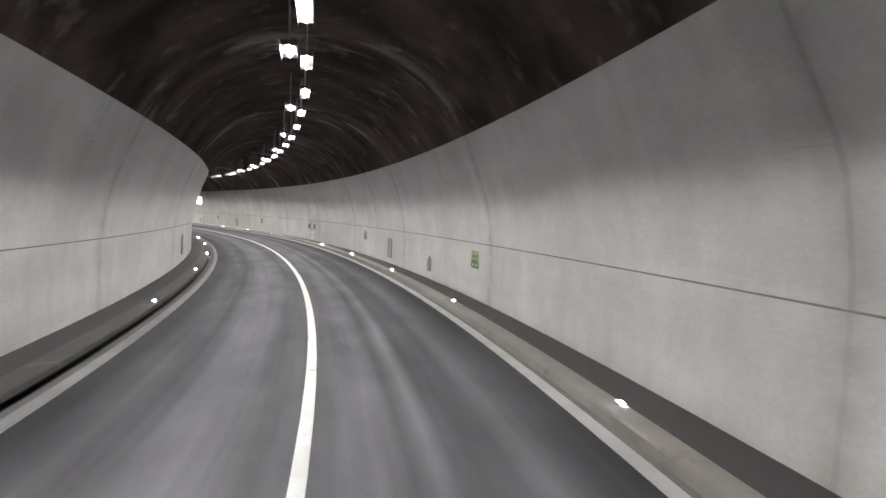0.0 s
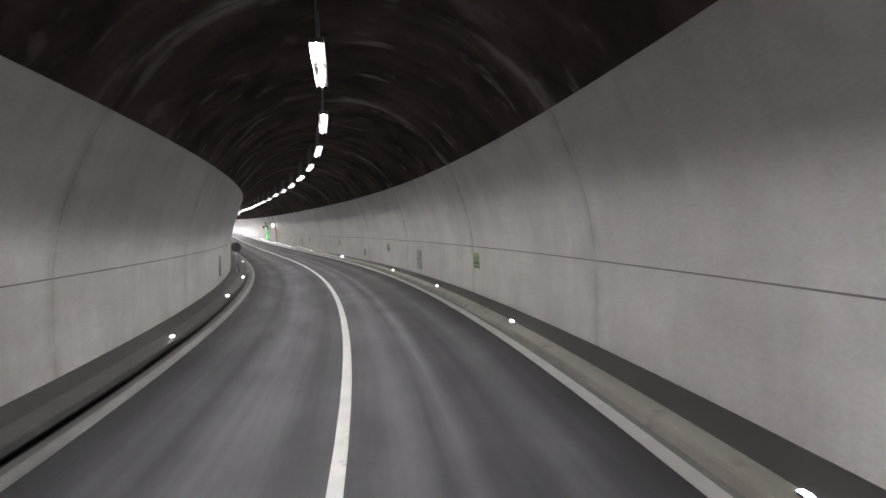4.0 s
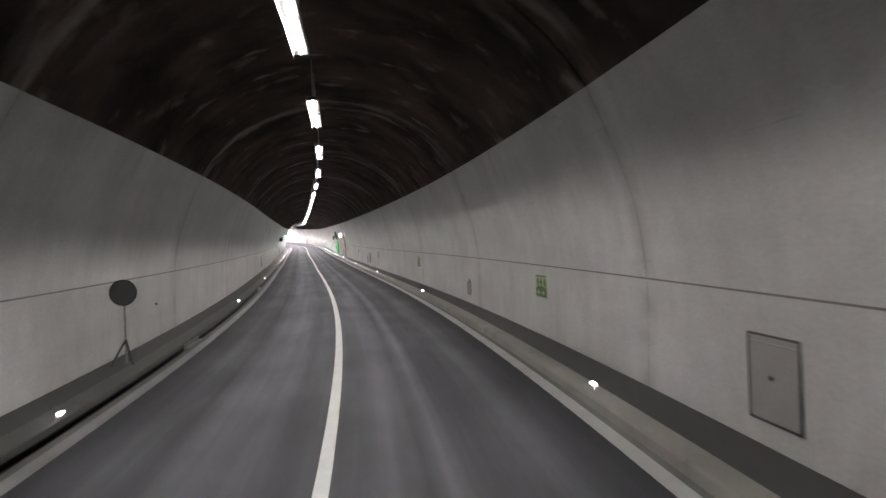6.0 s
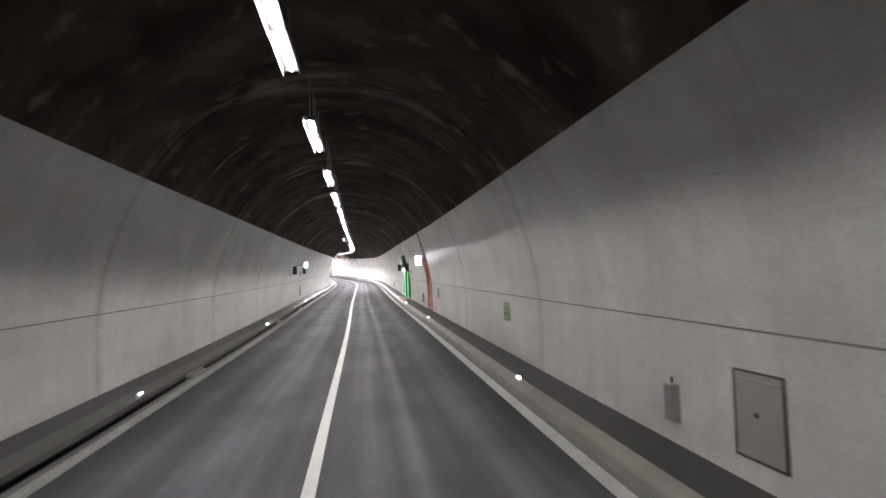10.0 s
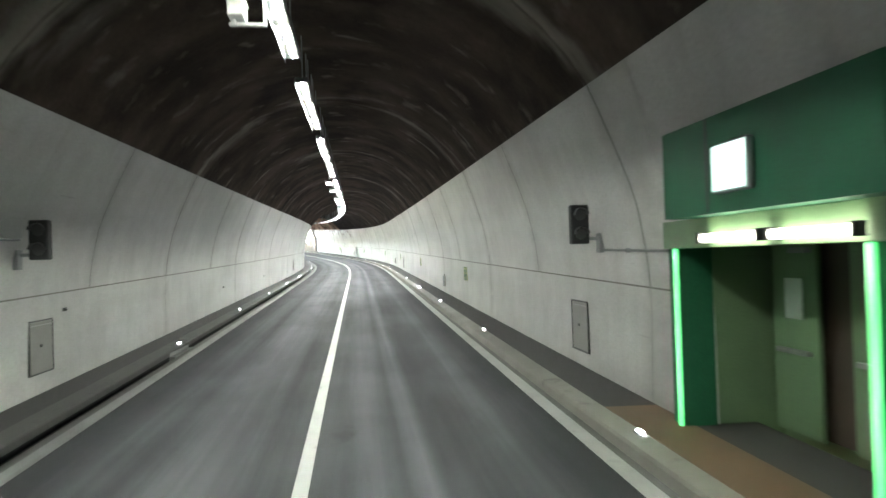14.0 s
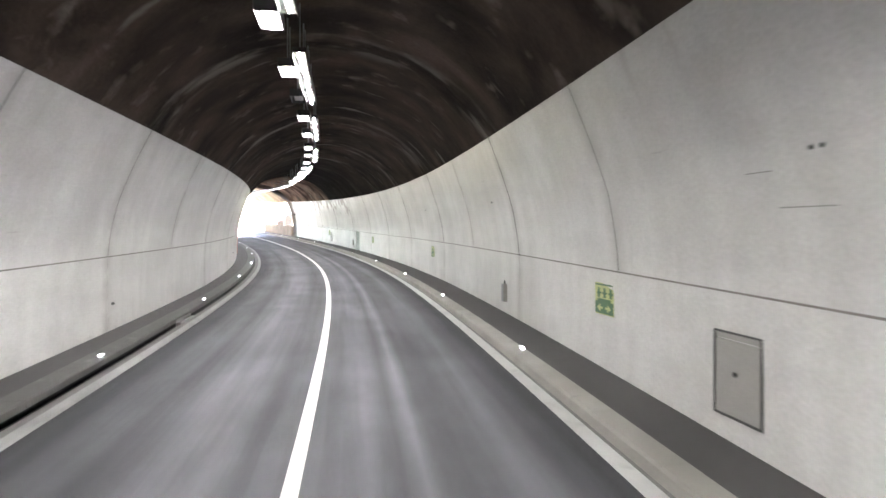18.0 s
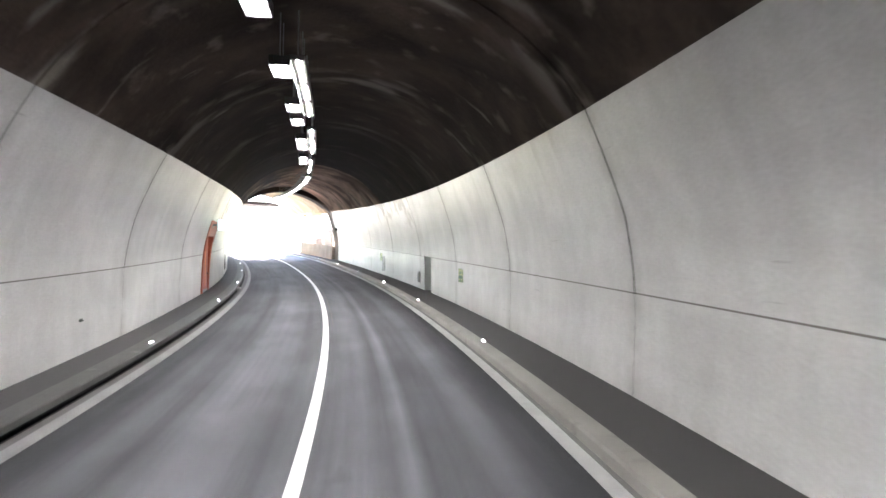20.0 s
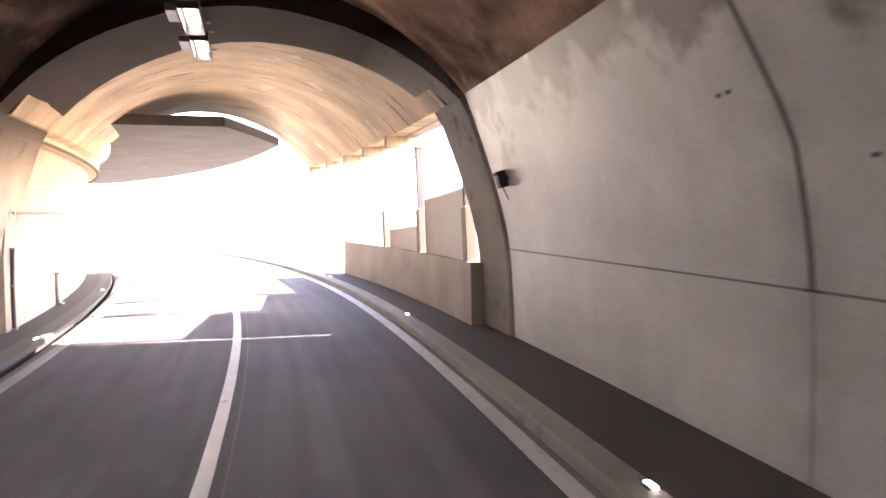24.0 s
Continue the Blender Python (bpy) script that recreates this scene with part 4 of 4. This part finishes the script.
def exit_sign(s, z=1.44):
    """Lime board with plain dark green shapes."""
    ob = thing("escape_sign", on_wall(1, s, z), "lime green escape route sign with dark green symbols", "sign", "escape signs")
    part("board", box(-0.012, 0.01, -0.43, 0.43, -0.28, 0.28, 0.003), SIGN_Y, ob)
    part("top_stripe", box(-0.016, -0.011, -0.41, 0.41, 0.235, 0.262), SIGN_G, ob, "dark green stripe")
    for y in (-0.30, -0.02, 0.24):
        b = bmesh.new()
        outline = ((-0.05, 0.02), (0.05, 0.02), (0.05, 0.08), (0.09, 0.08), (0.09, 0.12), (0.05, 0.12), (0.05, 0.19), (-0.05, 0.19), (-0.05, 0.12), (-0.10, 0.12), (-0.10, 0.08), (-0.05, 0.08))
        rings = [[b.verts.new((x, y + p, q)) for p, q in outline] for x in (-0.016, -0.011)]
        b.faces.new(rings[0])
        b.faces.new(rings[1])
        for k in range(12):
            b.faces.new((rings[0][k], rings[0][k - 1], rings[1][k - 1], rings[1][k]))
        part("symbol", b, SIGN_G, ob, "dark green symbol")
    b = bmesh.new()
    outline = ((-0.41, -0.262), (0.41, -0.262), (0.41, -0.05), (0.30, -0.05), (0.30, 0.0), (-0.30, 0.0), (-0.30, -0.05), (-0.41, -0.05))
    rings = [[b.verts.new((x, p, q)) for p, q in outline] for x in (-0.0165, -0.011)]
    b.faces.new(rings[0])
    b.faces.new(rings[1])
    for k in range(8):
        b.faces.new((rings[0][k], rings[0][k - 1], rings[1][k - 1], rings[1][k]))
    field = part("arrow_field", b, SIGN_G, ob, "dark green arrow field")
    for y, d in ((-0.18, -1), (0.18, 1)):
        b = bmesh.new()
        outline = ((0.14, -0.16), (-0.02, -0.09), (-0.02, -0.14), (-0.12, -0.14), (-0.12, -0.18), (-0.02, -0.18), (-0.02, -0.23))
        rings = [[b.verts.new((x, y + d * p, q)) for p, q in outline] for x in (-0.019, -0.0155)]
        b.faces.new(rings[0])
        b.faces.new(rings[1])
        for k in range(7):
            b.faces.new((rings[0][k], rings[0][k - 1], rings[1][k - 1], rings[1][k]))
        part("arrow", b, SIGN_Y, field, "lime arrow")
    return ob


for s in (15.0, 36.0, 75.5, 95.8, 116.9, 137.3, 157.2, 175.0, 217.6, 236.5, 256.6, 278.1, 300.1, 321.5):
    exit_sign(s)


def wall_box(side, s, z=0.8, w=0.26, h=0.52):
    ob = thing("junction_box", on_wall(side, s, z), "narrow grey junction box on the wall with a cable entry", "junction box", "junction boxes")
    part("case", box(-0.11, 0.0, -w / 2, w / 2, -h / 2, h / 2, 0.012), HATCH, ob)
    part("lid", box(-0.122, -0.11, -w / 2 + 0.015, w / 2 - 0.015, -h / 2 + 0.015, h / 2 - 0.015, 0.004), STEEL, ob)
    part("cable_entry", rod((-0.05, 0, h / 2), (-0.05, 0, h / 2 + 0.09), 0.02, 8), BLACK, ob)
    return ob


for s in (21.1, 104.4, 146.4, 183.4, 224.0, 264.1, 309.15):
    wall_box(1, s)


def box_sign(side, s, z, off, face, label):
    """A lit box sign on an arm, its faces across the road."""
    u = wall_u(side, s, z)
    ob = thing("lit_box_sign", frame_at(s, u - side * off, z, 0 if side > 0 else 180), label, "lit sign", "lit signs")
    b = box(-0.195, -0.178, -0.085, 0.085, -0.285, 0.285)
    box(0.178, 0.195, -0.085, 0.085, -0.285, 0.285, b=b)
    box(-0.178, 0.178, -0.085, 0.085, 0.268, 0.285, b=b)
    box(-0.178, 0.178, -0.085, 0.085, -0.285, -0.268, b=b)
    part("frame", b, STEEL, ob)
    for y in (-1, 1):
        part("lit_face", box(-0.178, 0.178, *sorted((y * 0.06, y * 0.078)), -0.268, 0.268), face, ob, "glowing sign face")
    part("arm", box(0.195, off + 0.05, -0.03, 0.03, -0.04, 0.04, 0.006), STEEL, ob)
    part("wall_plate", box(off - 0.03, off + 0.05, -0.12, 0.12, -0.14, 0.14, 0.008), STEEL, ob)
    return ob


box_sign(-1, 56.3, 3.40, 0.55, BOXLIT, "white lit box sign on an arm above a red door")
box_sign(1, 178.3, 3.36, 0.52, BOXLIT, "white lit box sign on an arm above a red door")
box_sign(-1, 307.3, 3.34, 0.42, GREENBOX, "white lit box sign on an arm above a red door")
box_sign(-1, 197.3, 3.42, 0.85, GREENBOX, "pale green lit box sign on an arm")


def wall_prism(side, s, base, y0, y1, z0, z1, proud, back):
    """A block whose front follows the curve of the lining, a little proud of it; back is a depth, or None for a sheet."""
    ref = abs(wall_u(side, s, 0.5))
    zs = [z0 + (z1 - z0) * k / 8 for k in range(9)]
    b = bmesh.new()
    rows = []
    for y in (y0, y1):
        front = [abs(wall_u(side, s, z + base)) - ref - proud for z in zs]
        rear = [f + 0.07 if back is None else back for f in front]
        rows.append([b.verts.new((x, y, z)) for x, z in zip(front, zs)] + [b.verts.new((x, y, z)) for x, z in zip(reversed(rear), reversed(zs))])
    n = len(rows[0])
    b.faces.new(rows[0])
    b.faces.new(rows[1])
    for k in range(n):
        b.faces.new((rows[0][k], rows[0][k - 1], rows[1][k - 1], rows[1][k]))
    return b


def red_door(side, s0, s1, top):
    mid, half, base = (s0 + s1) / 2, (s1 - s0) / 2, 0.14 + FALL * side * 5
    ob = thing("service_door", frame_at(mid, wall_u(side, mid, 0.5), base, 0 if side > 0 else 180), "red service door in a wide red frame, closed", "door", "service doors")
    top -= base
    for y0, y1 in ((-half - 0.05, -half + 0.34), (half - 0.34, half + 0.05)):
        part("jamb", wall_prism(side, mid, base, y0, y1, 0.0, top, 0.035, 0.33), RED_D, ob)
    part("lintel", wall_prism(side, mid, base, -half + 0.34, half - 0.34, top - 0.15, top, 0.032, 0.33), RED_D, ob)
    part("head_panel", wall_prism(side, mid, base, -half - 0.05, half + 0.05, top, top + 0.55, 0.04, None), RED_D, ob, "red head panel reaching up the lining")
    leaf = part("leaf", box(0.01, 0.07, -half + 0.35, half - 0.35, 0.02, top - 0.16, 0.008), RED, ob, "flat red door leaf")
    k = 1 if side > 0 else -1
    if side > 0:
        part("metal_panel", box(0.0, 0.011, half - 0.78, half - 0.38, 0.95, top - 0.30), DARKGREY, leaf, "dark grey metal panel")
    part("push_bar", box(-0.05, 0.0, *sorted((k * (half - 0.37), k * (half - 0.85))), 0.92, 0.97, 0.01), BLACK, leaf, "black push bar")
    part("closer", box(-0.06, 0.01, *sorted((-k * (half - 0.45), k * (half - 0.95))), top - 0.27, top - 0.21, 0.01), BLACK, leaf, "black door closer")
    part("kick_plate", box(0.002, 0.012, -half + 0.42, half - 0.42, 0.05, 0.20), STEEL, leaf)
    part("marking_strip", box(0.001, 0.010, -0.12, 0.10, 0.35, top - 0.60), ORANGE, leaf, "pale orange upright strip")
    part("sill", box(-0.05, 0.33, -half + 0.02, half - 0.02, -0.16, 0.012), GUTTER, ob)
    return ob


red_door(-1, 54.3, 56.6, 2.95)
red_door(1, 178.3, 180.6, 3.0)
red_door(-1, 306.6, 309.3, 2.95)


def exit_portal():
    s0, s1 = 195.9, 199.3
    mid, half, base = (s0 + s1) / 2, (s1 - s0) / 2, 0.14 + FALL * 5
    ob = thing("emergency_exit", frame_at(mid, 5.03, base), "dark green emergency exit portal with a hood and green light strips", "emergency exit")
    for y in (-1, 1):
        y0, y1 = (-half - 0.75, -half + 0.06) if y < 0 else (half - 0.06, half + 0.22)
        part("jamb", box(-0.17, 0.30, y0, y1, 0.0, 2.36, 0.012), GREEN, ob)
        yy = -half + 0.02 if y < 0 else half - 0.02
        part("light_strip", box(-0.215, -0.17, yy - 0.04, yy + 0.04, 0.02, 2.36, 0.012), GREENLIT, ob, "glowing green light strip")
    # paler green than the jambs: the tubes' light is put into the lintel's colour
    part("lintel", box(-0.24, 0.30, -half - 0.75, half + 0.22, 2.36, 2.72, 0.01), GREEN_D, ob, "green lintel, coloured paler for the light of the tubes")
    # hood: upright front, back following the lining
    b = bmesh.new()
    vs = []
    for y in (-half - 0.62, half - 0.55):
        vs.append([b.verts.new((x, y, z)) for x, z in ((-0.58, 2.72), (-0.58, 3.76), (-0.40, 3.80), (-0.05, 2.72))])
    b.faces.new(vs[0])
    b.faces.new(list(reversed(vs[1])))
    for i in range(4):
        j = (i + 1) % 4
        b.faces.new((vs[0][i], vs[1][i], vs[1][j], vs[0][j]))
    part("hood", b, GREEN, ob, "dark green sheet hood")
    part("hood_seam", box(-0.588, -0.575, 0.12, 0.15, 2.74, 3.75), BLACK, ob)
    for y in (-1.15, 0.15):
        tube = part("tube_lamp", rod((-0.34, y - 0.55, 2.47), (-0.34, y + 0.55, 2.47), 0.05, 10), TUBE, ob, "lit fluorescent tube")
        for k in (-0.58, 0.58):
            part("end_cap", box(-0.40, -0.28, y + k - 0.03, y + k + 0.03, 2.41, 2.54, 0.008), BLACK, tube)
    sign = part("sign_case", box(-0.665, -0.58, -0.74, -0.10, 2.91, 3.43, 0.03), STEEL, ob)
    part("lit_face", box(-0.672, -0.664, -0.71, -0.13, 2.94, 3.40), GREENBOX, sign, "glowing white-green sign face")
    return ob


exit_portal()


def exit_door(y0, y1, hinge, label):
    ob = thing("exit_door", frame_at(197.6, 5.03, 0.14 + FALL * 5), label, "door", "exit doors")
    part("leaf", box(0.95, 1.01, y0, y1, 0.03, 2.38, 0.008), GREEN_D, ob)
    part("push_bar", box(0.88, 0.95, y0 + 0.12, y1 - 0.12, 1.02, 1.08, 0.012), STEEL, ob)
    part("window", box(0.935, 0.952, (y0 + y1) / 2 - 0.16, (y0 + y1) / 2 + 0.16, 1.45, 1.95, 0.004), NICHE, ob, "pale glazed vision panel")
    part("closer", box(0.86, 0.95, y0 + 0.08, y0 + 0.40, 2.26, 2.33, 0.01), STEEL, ob)
    return ob


exit_door(-1.35, -0.02, -1, "olive green exit door leaf with a push bar")
exit_door(0.50, 1.35, 1, "olive green exit door leaf with a push bar")
inner = tagged(new("wall_passage", None), "dark brown wall of the passage behind the exit doors", "wall", kind="structure")
inner.matrix_world = frame_at(197.6, 5.03, 0.14 + FALL * 5)
part("panel", box(1.10, 1.16, -0.3, 0.8, 0.02, 2.4, 0.004), PASSAGE, inner)


def mat_section(s):
    w = 5.03
    z0, z1 = 0.16 + FALL * 4.19, 0.10 + FALL * w
    zz = [z0 + (z1 - z0) * (u - 4.19) / (w + 0.9 - 4.19) for u in (4.21, 5.02)]
    return [(4.21, zz[0] + 0.004), (5.02, zz[1] + 0.004), (5.02, zz[1] - 0.05), (4.21, zz[0] - 0.05)]


tagged(sweep("floor_coating", mat_section, 193.6, 200.4, BROWN_F, cut=False), "reddish brown floor coating before the emergency exit", "floor patch", kind="structure")


def signal(side, s, z=2.97):
    u = wall_u(side, s, z)
    ob = thing("traffic_signal", frame_at(s, u - side * 0.33, z, 0), "unlit black two-lens traffic signal on a wall bracket", "traffic light", "traffic signals")
    part("case", box(-0.16, 0.16, -0.09, 0.09, -0.34, 0.34, 0.03), BLACK, ob)
    for k in (-0.165, 0.165):
        lens = part("lens", rod((0, -0.10, k), (0, -0.085, k), 0.10, 20), DARKGREY, ob, "dark unlit lens")
        b = bmesh.new()
        for i in range(9):
            a0, a1 = math.pi * i / 9, math.pi * (i + 1) / 9
            q = [b.verts.new((r * math.cos(a), y, k + r * math.sin(a))) for a in (a0, a1) for r in (0.112, 0.122) for y in (-0.09, -0.22)]
            for f in ((0, 1, 3, 2), (4, 6, 7, 5), (0, 4, 5, 1), (2, 3, 7, 6), (1, 5, 7, 3), (0, 2, 6, 4)):
                b.faces.new([q[x] for x in f])
        bmesh.ops.remove_doubles(b, verts=b.verts[:], dist=0.001)
        part("visor", b, BLACK, lens)
    part("bracket", box(min(side * 0.16, side * 0.40), max(side * 0.16, side * 0.40), -0.03, 0.03, -0.28, -0.22, 0.006), STEEL, ob)
    part("wall_plate", box(min(side * 0.33, side * 0.42), max(side * 0.33, side * 0.42), -0.08, 0.08, -0.50, -0.16, 0.006), STEEL, ob)
    return ob


for side, ss in ((1, (191.8, 202.1)), (-1, (193.8, 203.1))):
    for s in ss:
        signal(side, s)


def conduit(side, s0, s1, z, label="thin grey conduit pipe clipped along the wall"):
    ob = tagged(new("conduit"), label, "conduit", "conduits")
    ob.matrix_world = frame_at((s0 + s1) / 2, 0, 0)
    inv = ob.matrix_world.inverted()
    n = max(1, int(s1 - s0))
    ss = [s0 + (s1 - s0) * i / n for i in range(n + 1)]
    b = bmesh.new()
    for p, q in zip(ss, ss[1:]):
        rod(inv @ at(p, wall_u(side, p, z) - side * 0.035, z), inv @ at(q, wall_u(side, q, z) - side * 0.035, z), 0.022, 8, b=b)
    part("pipe", b, STEEL, ob)
    for p in ss[1:-1:2]:
        m = inv @ at(p, wall_u(side, p, z) - side * 0.03, z)
        part("clip", box(m.x - 0.035, m.x + 0.035, m.y - 0.02, m.y + 0.02, m.z - 0.035, m.z + 0.035, 0.005), STEEL, ob)
    return ob


conduit(1, 199.6, 202.3, 2.52)
conduit(1, 191.8, 195.2, 2.52)
conduit(-1, 193.8, 203.0, 2.98)


def riser(side, s):
    """A cable tray climbing the lining to the vault above a sign."""
    ob = tagged(new("cable_riser"), "dark cable riser climbing the lining to the vault", "cable", "cable risers")
    ob.matrix_world = frame_at(s, 0, 0)
    inv = ob.matrix_world.inverted()
    zs = [3.5, 3.9, 4.3, 4.7, 5.08]
    b = bmesh.new()
    for p, q in zip(zs, zs[1:]):
        rod(inv @ at(s, wall_u(side, s, p) - side * 0.03, p), inv @ at(s, wall_u(side, s, q) - side * 0.03, q), 0.03, 8, b=b)
    part("pipe", b, DARKGREY, ob)
    for p in zs[1:-1]:
        m = inv @ at(s, wall_u(side, s, p) - side * 0.025, p)
        part("clip", box(m.x - 0.05, m.x + 0.05, m.y - 0.05, m.y + 0.05, m.z - 0.02, m.z + 0.02, 0.005), STEEL, ob)
    return ob


for side, s in ((-1, 56.0), (-1, 55.2), (1, 178.6)):
    riser(side, s)

# round black reel on a post by the walkway
ob = thing("round_reflector", frame_at(95.9, -4.78, 0.21 - FALL * 4.8), "round black disc on a thin tripod post on the walkway", "reflector")
b = rod((0, -0.03, 1.62), (0, 0.03, 1.62), 0.30, 32)
bmesh.ops.bevel(b, geom=[e for e in b.edges if e.calc_face_angle(0) > 1], offset=0.012, segments=2, affect="EDGES")
part("disc", b, BLACK, ob)
part("rim", rod((0, -0.04, 1.62), (0, -0.028, 1.62), 0.27, 32, 0.25), DARKGREY, ob)
part("post", rod((0, 0.05, 0.0), (0, 0.05, 1.7), 0.022, 10), STEEL, ob)
part("collar", rod((0, 0.05, 0.44), (0, 0.05, 0.54), 0.035, 12), DARKGREY, ob)
for x, y in ((-0.24, -0.20), (0.20, -0.16), (-0.02, 0.42)):
    leg = part("leg", rod((x * 0.1, 0.05 + (y - 0.05) * 0.1, 0.49), (x, y, 0.02), 0.024, 8), DARKGREY, ob, "splayed dark tripod leg")
    part("rubber_foot", rod((x, y, 0.0), (x, y, 0.03), 0.04, 10), BLACK, leg)

# detector on a bracket beside the lamps
ob = thing("tunnel_camera", frame_at(199.6, -0.75, 5.6), "small white camera on an angled bracket under the vault", "camera")
part("body", box(-0.10, 0.10, -0.18, 0.18, 0.02, 0.22, 0.02), WHITE, ob)
part("visor", box(-0.12, 0.12, -0.24, 0.16, 0.22, 0.24, 0.004), WHITE, ob)
part("bracket", box(-0.10, 0.36, -0.03, 0.03, -0.06, -0.02, 0.006), WHITE, ob)
part("drop_rod", rod((0.34, 0, -0.04), (0.34, 0, 1.84), 0.025, 10), WHITE, ob)
part("stem", rod((-0.04, 0, -0.04), (-0.04, 0, 0.03), 0.02, 8), WHITE, ob)

# covers bridging the slot drain
for s in (36.0, 99.8, 122.6, 157.6, 177.4, 192.0, 209.7, 265.8, 312.0):
    ob = thing("slot_cover", frame_at(s, -4.09, FALL * -4.09), "flat concrete cover bridging the slot drain", "drain cover", "slot covers")
    b = box(-0.07, 0.06, -0.95, 0.95, -0.12, 0.055, 0.01)
    box(-0.085, -0.07, -0.95, 0.95, -0.12, 0.14, b=b)
    part("plate", b, STRIP, ob)
    part("lifting_eye", rod((0, -0.7, 0.05), (0, -0.7, 0.056), 0.02, 8), STEEL, ob)

# things in the SOS recess
ob = thing("sos_cabinet", frame_at(54.6, wall_u(1, 54.6, 0.5), 0.12 + FALL * 5), "white enamelled emergency cabinet in the wall recess", "cabinet")
part("body", box(0.06, 0.5, -0.62, 0.62, 0.0, 0.86, 0.01), WHITE, ob)
for y in (-0.31, 0.31):
    door = part("door", box(0.035, 0.06, y - 0.30, y + 0.30, 0.03, 0.83, 0.008), WHITE, ob)
    part("handle", box(0.015, 0.036, y + 0.2, y + 0.23, 0.42, 0.54, 0.005), BLACK, door)
part("top", box(0.03, 0.5, -0.64, 0.64, 0.86, 0.89, 0.006), HATCH, ob)
ob = thing("emergency_phone", frame_at(54.6, wall_u(1, 54.6, 0.5), 1.30), "grey emergency telephone box in the recess", "telephone")
part("case", box(0.36, 0.54, -0.16, 0.20, 0.0, 0.48, 0.015), HATCH, ob)
part("door", box(0.345, 0.362, -0.14, 0.18, 0.02, 0.46, 0.006), ORANGE, ob, "orange front")
for s in (53.55, 55.62):
    ob = thing("recess_plate", on_wall(1, s, 1.42), "small dark plate beside the emergency recess", "plate", "recess plates")
    part("plate", box(-0.10, 0.0, -0.10, 0.10, -0.20, 0.20, 0.01), DARKGREY, ob)
    part("face", box(-0.108, -0.10, -0.08, 0.08, -0.17, 0.17, 0.003), HATCH, ob)

# anchor sockets left in the lining, small brackets on the other wall
for s, z in ((237.0, 3.4), (250.8, 3.42), (264.6, 3.42), (278.4, 3.5), (314.0, 3.73), (320.4, 3.86), (327.2, 3.76), (333.9, 3.76), (325.7, 3.09), (332.4, 3.06)):
    ob = thing("anchor_socket", on_wall(1, s, z, True), "pair of small dark anchor sockets in the lining", "anchor", "anchor sockets")
    for y in (-0.07, 0.07):
        part("socket", rod((-0.018, y, 0), (0.02, y, 0), 0.022, 10), BLACK, ob)
for s, z in ((100.5, 1.1), (138.2, 1.58), (179.0, 1.22), (190.7, 1.75), (205.3, 1.6), (221.4, 1.04), (234.2, 0.95), (248.9, 0.6), (263.0, 0.78), (290.0, 0.9), (327.0, 1.72)):
    ob = thing("wall_bracket", on_wall(-1, s, z), "small dark bracket fixed to the lining", "bracket", "wall brackets")
    part("plate", box(-0.012, 0.0, -0.09, 0.09, -0.035, 0.035, 0.003), DARKGREY, ob)
    part("hook", box(-0.06, -0.012, -0.03, 0.03, -0.02, 0.005, 0.004), BLACK, ob)


def vault_cable(s, k0, k1):
    ob = tagged(new("vault_cable"), "thin grey cable conduit clipped across the vault", "conduit", "vault cables")
    ob.matrix_world = frame_at(s, 0, 0)
    pts = [ob.matrix_world.inverted() @ at(s, u, z) for u, z in vault_section(s, 0.04, 0.0)[k0:k1]]
    b = bmesh.new()
    for p, q in zip(pts, pts[1:]):
        rod(p, q, 0.025, 8, b=b)
    part("pipe", b, STEEL, ob)
    for p in pts[1:-1:2]:
        part("clip", box(p.x - 0.04, p.x + 0.04, p.y - 0.05, p.y + 0.05, p.z - 0.03, p.z + 0.05, 0.005), STEEL, ob)


vault_cable(199.6, 9, 12)


# pipes and fixtures round the portal
def pipe(name, pts, r, mat, label, category):
    ob = tagged(new(name), label, category, "portal pipes")
    ob.matrix_world = frame_at(346, -5.2, 0)
    inv = ob.matrix_world.inverted()
    for p, q in zip(pts, pts[1:]):
        part("tube", rod(inv @ at(*p), inv @ at(*q), r, 10), mat, ob)
    for p in pts:
        v = inv @ at(*p)
        part("clamp", box(v.x - r * 1.6, v.x + r * 1.6, v.y - r * 1.6, v.y + r * 1.6, v.z - 0.03, v.z + 0.03, 0.006), STEEL, ob)


pipe("wall_pipe", [(346.9, -5.10, 2.98), (350.0, -5.10, 2.98), (353.0, -5.10, 2.98), (356.0, -5.10, 2.98), (359.0, -5.10, 2.98)], 0.035, DARKGREY, "dark pipe running along the side wall beyond the portal", "pipe")
pipe("down_pipe", [(347.1, -5.22, 0.14), (347.1, -5.22, 1.2), (347.1, -5.19, 2.1)], 0.045, DARKGREY, "dark downpipe on the side wall by the portal", "pipe")
pipe("down_pipe", [(352.2, -5.2, 0.14), (352.2, -5.2, 1.1)], 0.09, STEEL, "short thick grey pipe standing at the side wall", "pipe")


def portal_box(side, s, z, label):
    ob = thing("portal_fixture", on_wall(side, s, z, True), label, "fixture", "portal fixtures")
    part("case", box(-0.20, -0.02, -0.09, 0.09, -0.16, 0.16, 0.015), BLACK, ob)
    part("bracket", box(-0.02, 0.02, -0.12, 0.12, -0.05, 0.05, 0.005), DARKGREY, ob)
    part("cable", rod((-0.1, 0.05, -0.16), (-0.03, 0.12, -0.42), 0.014, 8), BLACK, ob)
    part("visor", box(-0.26, -0.20, -0.10, 0.10, 0.10, 0.13, 0.004), BLACK, ob)


portal_box(1, 340.2, 3.35, "small black fixture with a cable on the lining by the portal")
portal_box(-1, 341.0, 4.75, "small black box with a coiled cable at the vault's foot")
